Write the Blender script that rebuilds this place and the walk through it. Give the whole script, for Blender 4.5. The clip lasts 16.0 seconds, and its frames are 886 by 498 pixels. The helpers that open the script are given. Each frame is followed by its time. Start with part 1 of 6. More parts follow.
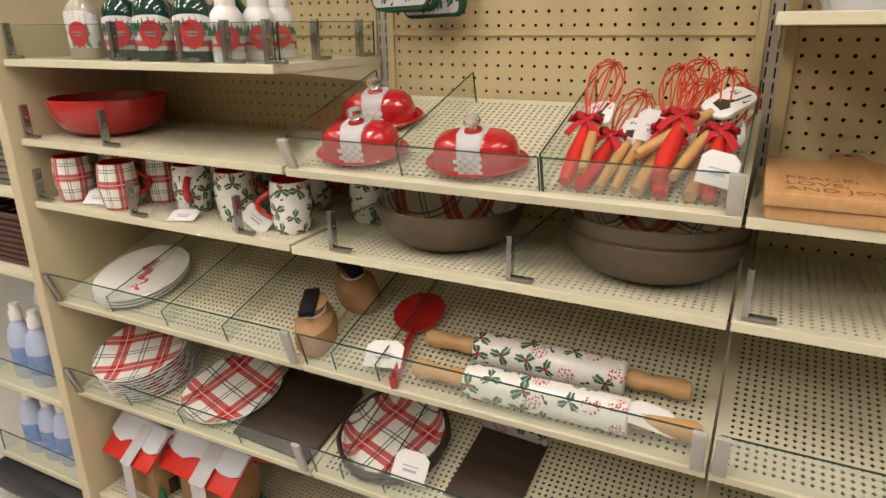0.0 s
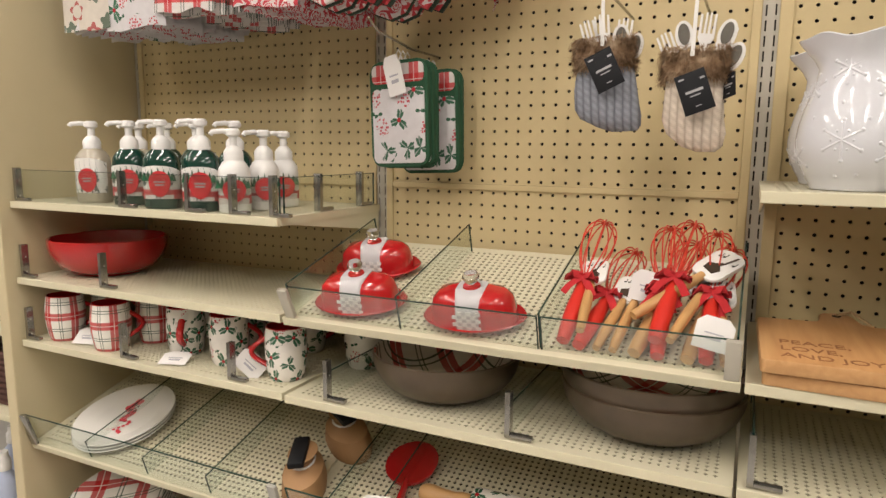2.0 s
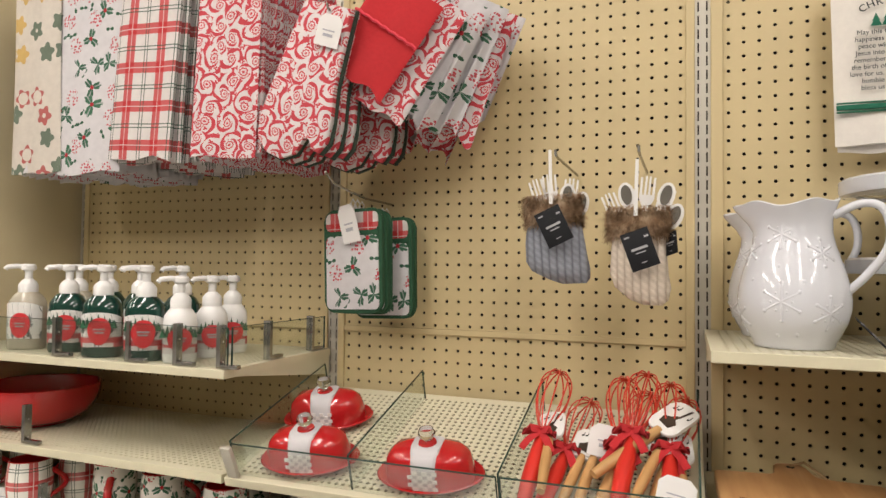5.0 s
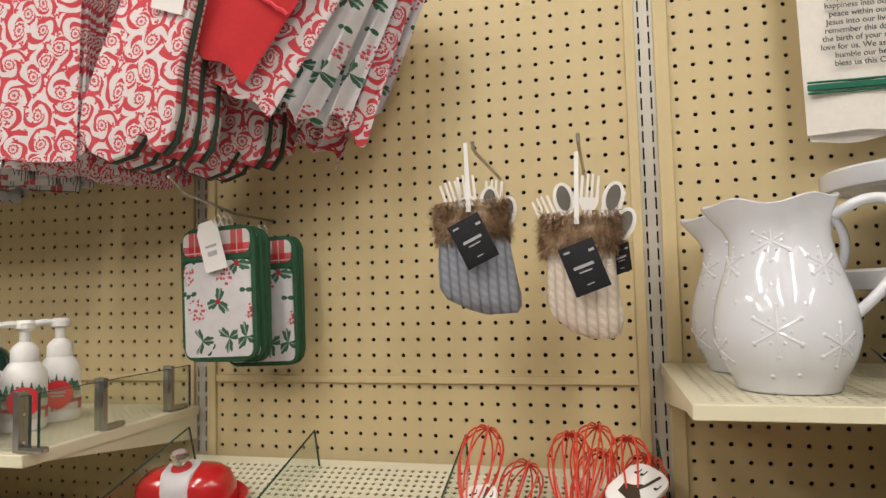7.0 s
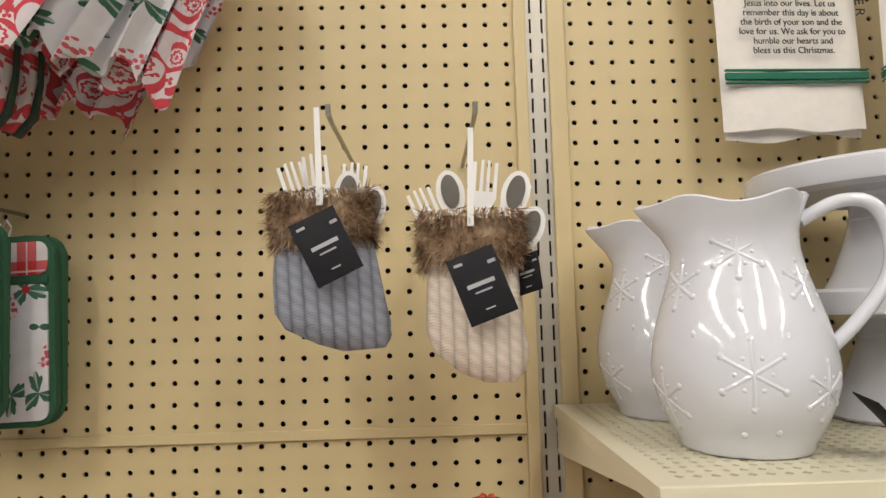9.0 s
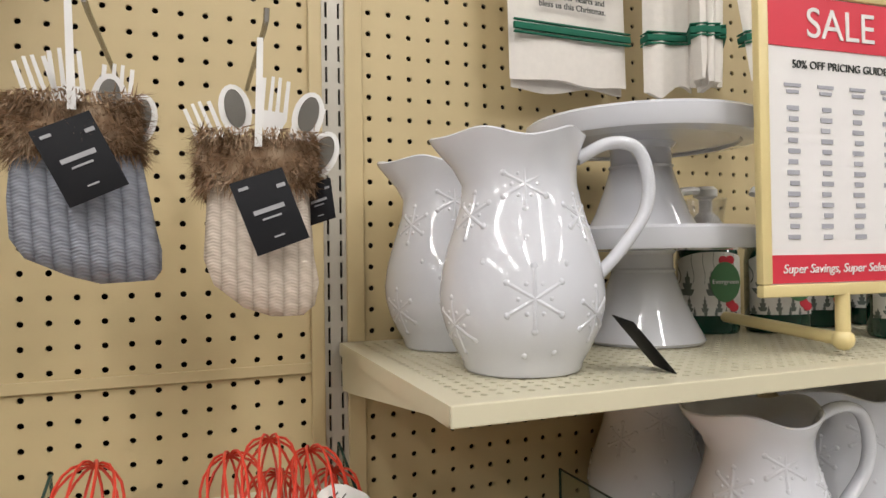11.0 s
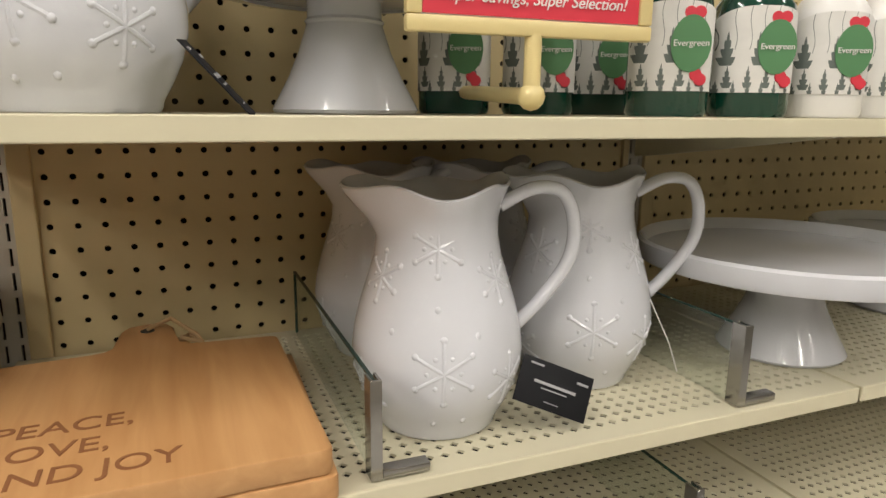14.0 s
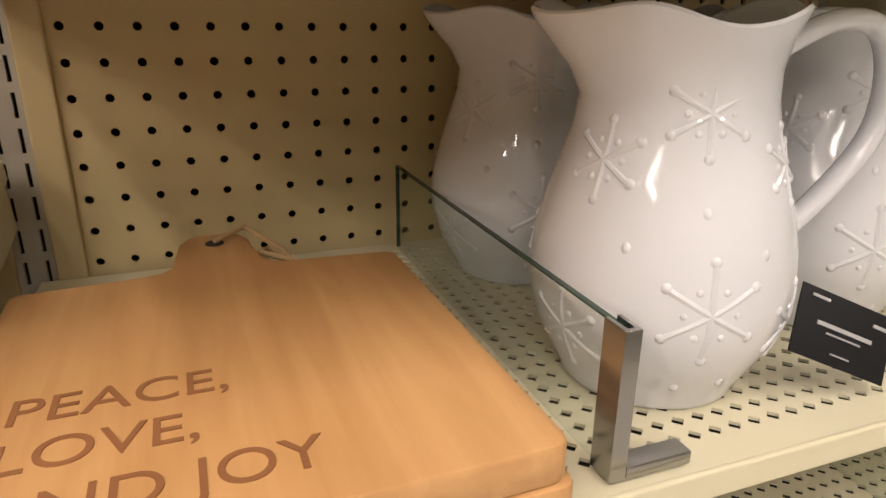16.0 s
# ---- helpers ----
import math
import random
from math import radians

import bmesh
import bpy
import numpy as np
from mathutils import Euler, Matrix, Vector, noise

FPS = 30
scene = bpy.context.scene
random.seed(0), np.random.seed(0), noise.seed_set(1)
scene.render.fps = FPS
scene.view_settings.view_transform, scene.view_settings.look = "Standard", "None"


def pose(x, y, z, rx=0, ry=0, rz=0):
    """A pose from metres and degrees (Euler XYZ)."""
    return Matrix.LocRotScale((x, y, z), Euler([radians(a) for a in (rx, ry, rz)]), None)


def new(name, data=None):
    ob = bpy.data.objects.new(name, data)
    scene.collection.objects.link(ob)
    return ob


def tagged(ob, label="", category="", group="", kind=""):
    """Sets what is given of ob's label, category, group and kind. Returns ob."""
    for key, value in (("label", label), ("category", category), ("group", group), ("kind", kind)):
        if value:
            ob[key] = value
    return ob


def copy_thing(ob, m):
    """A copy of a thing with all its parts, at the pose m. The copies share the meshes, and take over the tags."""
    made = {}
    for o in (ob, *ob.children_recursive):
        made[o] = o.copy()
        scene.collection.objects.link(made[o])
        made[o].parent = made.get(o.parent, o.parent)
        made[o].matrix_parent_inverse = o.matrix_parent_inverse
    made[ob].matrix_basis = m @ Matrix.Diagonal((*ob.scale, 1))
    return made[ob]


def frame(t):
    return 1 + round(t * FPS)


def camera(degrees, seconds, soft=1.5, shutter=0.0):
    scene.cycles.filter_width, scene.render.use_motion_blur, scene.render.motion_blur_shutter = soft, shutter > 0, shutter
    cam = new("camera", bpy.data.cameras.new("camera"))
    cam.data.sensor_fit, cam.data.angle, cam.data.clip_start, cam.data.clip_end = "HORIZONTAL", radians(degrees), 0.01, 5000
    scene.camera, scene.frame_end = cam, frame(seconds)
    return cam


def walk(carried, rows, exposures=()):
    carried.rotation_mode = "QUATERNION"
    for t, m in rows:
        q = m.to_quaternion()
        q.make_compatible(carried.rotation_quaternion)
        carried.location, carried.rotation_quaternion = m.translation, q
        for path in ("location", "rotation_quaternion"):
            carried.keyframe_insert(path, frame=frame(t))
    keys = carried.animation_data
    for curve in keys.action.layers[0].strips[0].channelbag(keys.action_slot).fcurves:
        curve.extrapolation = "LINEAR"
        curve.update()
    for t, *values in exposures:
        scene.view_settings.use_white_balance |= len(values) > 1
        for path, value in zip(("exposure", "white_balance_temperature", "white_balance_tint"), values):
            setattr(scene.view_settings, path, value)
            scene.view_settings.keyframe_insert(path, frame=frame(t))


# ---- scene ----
cam = camera(68.2, 16.0)
METRES, EYE, TILT, LEAN, TURN = 1.285, 1.4, 0.0, 0.0, 26.7
ROWS = [
    (0.0, 0.0, 0.0, 0.0, -0.2, -19.12, 0.58),
    (0.5, -0.0096, 0.0033, 0.0095, -0.24, -16.58, 0.24),
    (1.0, -0.0163, 0.0028, 0.0181, -0.43, -13.66, -0.02),
    (1.5, -0.0177, 0.0026, 0.0323, -0.82, -11.15, -0.22),
    (2.0, -0.0183, 0.0023, 0.0434, -1.37, -8.62, -0.49),
    (2.5, -0.0212, 0.0021, 0.0497, -1.97, -6.44, -0.7),
    (3.0, -0.0263, 0.0019, 0.0563, -2.66, -4.26, -0.92),
    (3.5, -0.0295, 0.0031, 0.0648, -3.23, -2.42, -1.03),
    (4.0, -0.0324, 0.0014, 0.0744, -3.91, -0.52, -1.03),
    (6.5, -0.0074, 0.1001, 0.0874, -10.99, 3.22, 0.82),
    (7.0, 0.0253, 0.2041, 0.0922, -12.85, 3.77, 1.41),
    (7.5, 0.0577, 0.2997, 0.1041, -15.15, 5.17, 1.39),
    (8.0, 0.0666, 0.349, 0.1022, -17.87, 5.7, 1.37),
    (10.5, 0.0478, 0.4112, 0.0928, -44.45, 1.81, 1.12),
    (11.0, 0.062, 0.4133, 0.0824, -47.34, 0.6, 0.83),
    (11.5, 0.0799, 0.408, 0.0743, -49.65, -1.15, 0.47),
    (12.0, 0.108, 0.3963, 0.0614, -50.64, -3.06, 0.14),
    (12.5, 0.1499, 0.3731, 0.0475, -50.76, -5.11, -0.24),
    (13.0, 0.191, 0.3501, 0.0303, -50.37, -7.11, -0.49),
    (13.5, 0.2425, 0.3256, 0.0174, -49.56, -9.49, -0.61),
    (14.0, 0.2875, 0.3044, 0.0091, -48.51, -12.0, -0.57),
    (14.5, 0.3164, 0.3086, -0.0016, -47.28, -14.88, -0.52),
    (15.0, 0.3279, 0.3637, -0.0197, -46.34, -17.38, -0.4),
    (15.5, 0.3253, 0.4241, -0.0304, -46.17, -19.0, -0.37),
    (16.0, 0.3293, 0.4626, -0.0385, -47.18, -19.59, -0.53),
]
walk(cam, [(t, pose(0, 0, EYE, TILT, LEAN, TURN) @ pose(METRES * x, METRES * y, METRES * z, 90 + pitch, roll, yaw)) for t, x, y, z, yaw, pitch, roll in ROWS],
     [(0.0, -0.1, 6500, 10), (4.0, -0.12, 6450, 10), (6.5, -0.18, 6250, 8), (8.0, -0.15, 6250, 8), (10.5, -0.2, 5950, 8), (13.0, -0.25, 6050, 8), (14.5, -0.1, 6500, 6), (16.0, 0.1, 6800, 12)])

# ---- light ----
world = bpy.data.worlds.new("world")
scene.world = world
world.use_nodes = True
world.node_tree.nodes["Background"].inputs[0].default_value = (1.0, 0.93, 0.82, 1)
world.node_tree.nodes["Background"].inputs[1].default_value = 0.05
LAMP_POWER = 14.5
LAMP_COLOR = (1.0, 0.91, 0.83)
LAMPS = [(x, y) for x in (-3.3, -2.0, -0.8, 0.5, 2.0) for y in (-1.7, -0.15)]
CEIL = 3.0

# plan: shelf front, pegboard face, upright centres
F, B = 0.912, 1.272
UP = [-1.540, -0.778, -0.016, 0.746, 1.508]
BAYS = [(UP[i], UP[i + 1]) for i in range(4)]
PITCH = 0.0254
Z_HOLES = 1.4 - 0.3 * PITCH


# ---- materials ----
def material(name, color, rough=0.5, metal=0.0, grain=0.06, scale=40.0, bump=0.0, coat=0.0, blotch=0.08, spec=0.5):
    """Principled with two scales of tone variation and a fine bump."""
    m = bpy.data.materials.new(name)
    m.use_nodes = True
    nt = m.node_tree
    p = nt.nodes["Principled BSDF"]
    p.inputs["Roughness"].default_value = rough
    p.inputs["Metallic"].default_value = metal
    p.inputs["Coat Weight"].default_value = coat
    p.inputs["Coat Roughness"].default_value = 0.05
    p.inputs["Specular IOR Level"].default_value = spec
    co = nt.nodes.new("ShaderNodeTexCoord").outputs["Object"]
    n1 = nt.nodes.new("ShaderNodeTexNoise")
    n1.inputs["Scale"].default_value = scale
    n1.inputs["Detail"].default_value = 6
    n2 = nt.nodes.new("ShaderNodeTexNoise")
    n2.inputs["Scale"].default_value = scale / 9
    nt.links.new(co, n1.inputs["Vector"])
    nt.links.new(co, n2.inputs["Vector"])
    v = mth(nt, "ADD", mth(nt, "MULTIPLY", mth(nt, "SUBTRACT", n1.outputs["Fac"], 0.5), grain * 2),
            mth(nt, "MULTIPLY", mth(nt, "SUBTRACT", n2.outputs["Fac"], 0.5), blotch * 2))
    v = mth(nt, "ADD", v, 1.0)
    mix = nt.nodes.new("ShaderNodeVectorMath")
    mix.operation = "SCALE"
    mix.inputs[0].default_value = color
    nt.links.new(v, mix.inputs["Scale"])
    nt.links.new(mix.outputs[0], p.inputs["Base Color"])
    r = mth(nt, "ADD", mth(nt, "MULTIPLY", mth(nt, "SUBTRACT", n2.outputs["Fac"], 0.5), 0.12), rough)
    nt.links.new(r, p.inputs["Roughness"])
    if bump:
        b = nt.nodes.new("ShaderNodeBump")
        b.inputs["Strength"].default_value = bump
        b.inputs["Distance"].default_value = 0.002
        nt.links.new(n1.outputs["Fac"], b.inputs["Height"])
        nt.links.new(b.outputs[0], p.inputs["Normal"])
    return m


def mth(nt, op, a, b=None):
    n = nt.nodes.new("ShaderNodeMath")
    n.operation = op
    for i, v in enumerate((a, b)):
        if v is None:
            continue
        if isinstance(v, (int, float)):
            n.inputs[i].default_value = v
        else:
            nt.links.new(v, n.inputs[i])
    return n.outputs[0]


def blend(nt, fac, a, b):
    n = nt.nodes.new("ShaderNodeMix")
    n.data_type = "RGBA"
    for sock, v in ((n.inputs["Factor"], fac), (n.inputs["A"], a), (n.inputs["B"], b)):
        if isinstance(v, tuple):
            sock.default_value = (*v, 1)
        elif isinstance(v, (int, float)):
            sock.default_value = v
        else:
            nt.links.new(v, sock)
    return n.outputs["Result"]


def flat_coords(nt, mode):
    tc = nt.nodes.new("ShaderNodeTexCoord")
    sep = nt.nodes.new("ShaderNodeSeparateXYZ")
    nt.links.new(tc.outputs["UV" if mode == "UV" else "Object"], sep.inputs[0])
    a, b = {"UV": (0, 1), "XZ": (0, 2), "XY": (0, 1)}[mode]
    u, v = sep.outputs[a], sep.outputs[b]
    com = nt.nodes.new("ShaderNodeCombineXYZ")
    nt.links.new(u, com.inputs[0])
    nt.links.new(v, com.inputs[1])
    return u, v, com.outputs[0]


def patterned(name, mode, rough, painter, coat=0.0, weave=0.0):
    m = bpy.data.materials.new(name)
    m.use_nodes = True
    nt = m.node_tree
    p = nt.nodes["Principled BSDF"]
    p.inputs["Roughness"].default_value = rough
    p.inputs["Coat Weight"].default_value = coat
    u, v, vec = flat_coords(nt, mode)
    col = painter(nt, u, v, vec)
    no = nt.nodes.new("ShaderNodeTexNoise")
    no.inputs["Scale"].default_value = 60
    nt.links.new(vec, no.inputs["Vector"])
    sc = nt.nodes.new("ShaderNodeVectorMath")
    sc.operation = "SCALE"
    nt.links.new(col, sc.inputs[0])
    nt.links.new(mth(nt, "ADD", mth(nt, "MULTIPLY", no.outputs["Fac"], 0.2), 0.88), sc.inputs["Scale"])
    nt.links.new(sc.outputs[0], p.inputs["Base Color"])
    if weave:
        wv = mth(nt, "MULTIPLY", mth(nt, "SINE", mth(nt, "MULTIPLY", u, 5200)), mth(nt, "SINE", mth(nt, "MULTIPLY", v, 5200)))
        b = nt.nodes.new("ShaderNodeBump")
        b.inputs["Strength"].default_value = weave
        b.inputs["Distance"].default_value = 0.001
        nt.links.new(mth(nt, "ADD", wv, mth(nt, "MULTIPLY", no.outputs["Fac"], 2)), b.inputs["Height"])
        nt.links.new(b.outputs[0], p.inputs["Normal"])
    return m


WHITE, RED, GREEN = (0.80, 0.77, 0.72), (0.50, 0.018, 0.022), (0.02, 0.07, 0.045)


def plaid_painter(period, white=WHITE, red=RED, green=GREEN, turn=0.0):
    def paint(nt, u, v, vec):
        if turn:
            c, s = math.cos(turn), math.sin(turn)
            u, v = (mth(nt, "ADD", mth(nt, "MULTIPLY", u, c), mth(nt, "MULTIPLY", v, s)),
                    mth(nt, "SUBTRACT", mth(nt, "MULTIPLY", v, c), mth(nt, "MULTIPLY", u, s)))

        def band(w, at, half):
            f = mth(nt, "FRACT", mth(nt, "ADD", mth(nt, "DIVIDE", w, period), 50.0 - at + 0.5))
            return mth(nt, "LESS_THAN", mth(nt, "ABSOLUTE", mth(nt, "SUBTRACT", f, 0.5)), half)
        col = blend(nt, 0.0, white, white)
        for w in (u, v):
            col = blend(nt, mth(nt, "MULTIPLY", band(w, 0.5, 0.14), 0.86), col, red)
        for w in (u, v):
            col = blend(nt, mth(nt, "MULTIPLY", band(w, 0.5, 0.012), 0.7), col, white)
            for at in (-0.045, 0.045):
                col = blend(nt, mth(nt, "MULTIPLY", band(w, at, 0.014), 0.85), col, green)
        return col
    return paint


def cell_polar(nt, vec, scale, seed):
    """Random cells: distance and turned angle from each cell's seed, and its random value."""
    mp = nt.nodes.new("ShaderNodeVectorMath")
    mp.operation = "MULTIPLY_ADD"
    nt.links.new(vec, mp.inputs[0])
    mp.inputs[1].default_value = (scale,) * 3
    mp.inputs[2].default_value = (seed, seed * 1.7, 0)
    vo = nt.nodes.new("ShaderNodeTexVoronoi")
    vo.voronoi_dimensions = "2D"
    vo.inputs["Scale"].default_value = 1.0
    vo.inputs["Randomness"].default_value = 0.75
    nt.links.new(mp.outputs[0], vo.inputs["Vector"])
    d = nt.nodes.new("ShaderNodeVectorMath")
    d.operation = "SUBTRACT"
    nt.links.new(mp.outputs[0], d.inputs[0])
    nt.links.new(vo.outputs["Position"], d.inputs[1])
    sep = nt.nodes.new("ShaderNodeSeparateXYZ")
    nt.links.new(d.outputs[0], sep.inputs[0])
    rnd = nt.nodes.new("ShaderNodeSeparateColor")
    nt.links.new(vo.outputs["Color"], rnd.inputs[0])
    ang = mth(nt, "ADD", mth(nt, "ARCTAN2", sep.outputs[1], sep.outputs[0]), mth(nt, "MULTIPLY", rnd.outputs[0], 6.28))
    return vo.outputs["Distance"], ang, rnd.outputs[1]


def holly_painter(cell, base=WHITE, leaf=(0.02, 0.075, 0.045), berry=(0.42, 0.02, 0.03)):
    """Serrated holly sprigs with berries, loose leaves, and pink berry twigs on a pale ground."""
    def paint(nt, u, v, vec):
        r, a, k = cell_polar(nt, vec, 1 / cell, 3.3)
        teeth = mth(nt, "MULTIPLY", mth(nt, "ABSOLUTE", mth(nt, "SINE", mth(nt, "MULTIPLY", a, 8.0))), 0.11)
        half = mth(nt, "ABSOLUTE", mth(nt, "COSINE", mth(nt, "MULTIPLY", a, 1.5)))
        petal = mth(nt, "POWER", half, 1.15)
        reach = mth(nt, "ADD", 0.24, mth(nt, "MULTIPLY", k, 0.22))
        edge = mth(nt, "ADD", reach, teeth)
        # some sprigs lose one leaf
        lopped = mth(nt, "GREATER_THAN", mth(nt, "ADD", mth(nt, "COSINE", a), mth(nt, "MULTIPLY", k, 1.6)), -0.1)
        leaves = mth(nt, "MULTIPLY", mth(nt, "LESS_THAN", r, mth(nt, "MULTIPLY", petal, edge)), mth(nt, "GREATER_THAN", k, 0.34))
        leaves = mth(nt, "MULTIPLY", leaves, lopped)
        vein = mth(nt, "GREATER_THAN", half, 0.992)
        tone = blend(nt, k, leaf, (leaf[0] * 2.4, leaf[1] * 1.9, leaf[2] * 1.8))
        col = blend(nt, leaves, base, blend(nt, mth(nt, "MULTIPLY", vein, 0.5), tone, base))
        core = mth(nt, "MULTIPLY", mth(nt, "LESS_THAN", r, 0.085), mth(nt, "GREATER_THAN", k, 0.5))
        col = blend(nt, core, col, berry)
        twig = mth(nt, "MULTIPLY", mth(nt, "LESS_THAN", r, 0.34), mth(nt, "LESS_THAN", k, 0.34))
        r2, a2, k2 = cell_polar(nt, vec, 8.0 / cell, 1.1)
        dots = mth(nt, "MULTIPLY", mth(nt, "MULTIPLY", twig, mth(nt, "LESS_THAN", r2, 0.36)), mth(nt, "GREATER_THAN", k2, 0.3))
        stem = mth(nt, "MULTIPLY", twig, mth(nt, "LESS_THAN", mth(nt, "ABSOLUTE", mth(nt, "SINE", mth(nt, "MULTIPLY", a, 1.5))), 0.09))
        col = blend(nt, mth(nt, "MULTIPLY", stem, 0.6), col, (0.30, 0.12, 0.10))
        col = blend(nt, dots, col, (0.50, 0.08, 0.10))
        # small loose leaves between the sprigs
        r3, a3, k3 = cell_polar(nt, vec, 1.9 / cell, 6.1)
        blade = mth(nt, "LESS_THAN", r3, mth(nt, "MULTIPLY", mth(nt, "POWER", mth(nt, "ABSOLUTE", mth(nt, "COSINE", a3)), 3.0), 0.40))
        loose = mth(nt, "MULTIPLY", mth(nt, "MULTIPLY", blade, mth(nt, "GREATER_THAN", k3, 0.72)), mth(nt, "GREATER_THAN", r, 0.42))
        return blend(nt, loose, col, (leaf[0] * 1.5, leaf[1] * 1.3, leaf[2] * 1.2))
    return paint


def scroll_painter(cell, ground=(0.66, 0.60, 0.60), ink=(0.52, 0.012, 0.03)):
    """Red acanthus scrolls, rosettes and buds on a cream ground."""
    def paint(nt, u, v, vec):
        warp = nt.nodes.new("ShaderNodeTexNoise")
        warp.inputs["Scale"].default_value = 0.55 / cell
        nt.links.new(vec, warp.inputs["Vector"])
        push = nt.nodes.new("ShaderNodeVectorMath")
        push.operation = "MULTIPLY_ADD"
        nt.links.new(warp.outputs["Color"], push.inputs[0])
        push.inputs[1].default_value = (cell * 0.8, cell * 0.8, 0)
        nt.links.new(vec, push.inputs[2])
        r, a, k = cell_polar(nt, push.outputs[0], 1 / cell, 7.7)
        # scroll arms swell and thin along their run
        arm = mth(nt, "SINE", mth(nt, "ADD", mth(nt, "MULTIPLY", a, 2.0), mth(nt, "MULTIPLY", r, 15.0)))
        swell = mth(nt, "MULTIPLY", mth(nt, "SINE", mth(nt, "ADD", mth(nt, "MULTIPLY", a, 3.0), mth(nt, "MULTIPLY", k, 6.0))), 0.42)
        arms = mth(nt, "MULTIPLY", mth(nt, "GREATER_THAN", arm, mth(nt, "ADD", swell, 0.22)), mth(nt, "GREATER_THAN", r, 0.27))
        # rosette in the heart of each scroll
        petals = mth(nt, "SINE", mth(nt, "MULTIPLY", a, 9.0))
        rings = mth(nt, "SINE", mth(nt, "ADD", mth(nt, "MULTIPLY", r, 44.0), mth(nt, "MULTIPLY", petals, 0.9)))
        rose = mth(nt, "MULTIPLY", mth(nt, "GREATER_THAN", rings, 0.05), mth(nt, "LESS_THAN", r, 0.25))
        # small buds and leaflets fill the ground
        r2, a2, k2 = cell_polar(nt, vec, 3.1 / cell, 2.2)
        lobes = mth(nt, "MULTIPLY", mth(nt, "POWER", mth(nt, "ABSOLUTE", mth(nt, "COSINE", mth(nt, "MULTIPLY", a2, 1.5))), 0.7), 0.36)
        buds = mth(nt, "MULTIPLY", mth(nt, "LESS_THAN", r2, lobes), mth(nt, "GREATER_THAN", k2, 0.62))
        m = mth(nt, "MAXIMUM", mth(nt, "MAXIMUM", arms, rose), mth(nt, "MULTIPLY", buds, mth(nt, "GREATER_THAN", r, 0.27)))
        return blend(nt, mth(nt, "MULTIPLY", m, 0.93), ground, ink)
    return paint


def motif_painter(cell):
    """A beige song-sheet towel with red, green and ochre festive motifs."""
    def paint(nt, u, v, vec):
        r, a, k = cell_polar(nt, vec, 1 / cell, 5.1)
        wob = mth(nt, "ADD", 0.3, mth(nt, "MULTIPLY", mth(nt, "SINE", mth(nt, "MULTIPLY", a, 5.0)), 0.06))
        ring = mth(nt, "MULTIPLY", mth(nt, "LESS_THAN", r, wob), mth(nt, "GREATER_THAN", mth(nt, "ADD", r, mth(nt, "MULTIPLY", k, 0.35)), 0.24))
        col = blend(nt, mth(nt, "GREATER_THAN", k, 0.45), (0.40, 0.04, 0.04), (0.05, 0.10, 0.06))
        col = blend(nt, mth(nt, "GREATER_THAN", k, 0.78), col, (0.55, 0.34, 0.06))
        return blend(nt, mth(nt, "MULTIPLY", ring, 0.85), (0.60, 0.55, 0.48), col)
    return paint


def snow_painter():
    """A pale label with small firs in rows, bare trees and drift lines."""
    def paint(nt, u, v, vec):
        mark = None
        for wide, tall, shift, low in ((0.011, 0.020, 0.2, 0.026), (0.017, 0.030, 0.65, 0.046), (0.008, 0.015, 0.4, 0.018)):
            fx = mth(nt, "ABSOLUTE", mth(nt, "SUBTRACT", mth(nt, "FRACT", mth(nt, "ADD", mth(nt, "DIVIDE", u, wide * 1.5), 20 + shift)), 0.5))
            fz = mth(nt, "DIVIDE", mth(nt, "SUBTRACT", v, low), tall)
            saw = mth(nt, "ADD", 0.55, mth(nt, "MULTIPLY", mth(nt, "FRACT", mth(nt, "MULTIPLY", fz, -4.0)), -0.45))
            slim = mth(nt, "MULTIPLY", mth(nt, "SUBTRACT", 1.0, fz), mth(nt, "MULTIPLY", mth(nt, "ADD", saw, 0.25), 0.42))
            fir = mth(nt, "MULTIPLY", mth(nt, "LESS_THAN", fx, slim), mth(nt, "GREATER_THAN", fz, 0.0))
            mark = fir if mark is None else mth(nt, "MAXIMUM", mark, fir)
        st = mth(nt, "ABSOLUTE", mth(nt, "SINE", mth(nt, "ADD", mth(nt, "MULTIPLY", u, 260.0), mth(nt, "MULTIPLY", mth(nt, "SINE", mth(nt, "MULTIPLY", v, 160.0)), 0.35))))
        trunk = mth(nt, "MULTIPLY", mth(nt, "LESS_THAN", st, 0.07), mth(nt, "GREATER_THAN", v, 0.060))
        return blend(nt, mth(nt, "MULTIPLY", mth(nt, "MAXIMUM", mark, trunk), 0.85), (0.74, 0.73, 0.70), (0.03, 0.06, 0.05))
    return paint


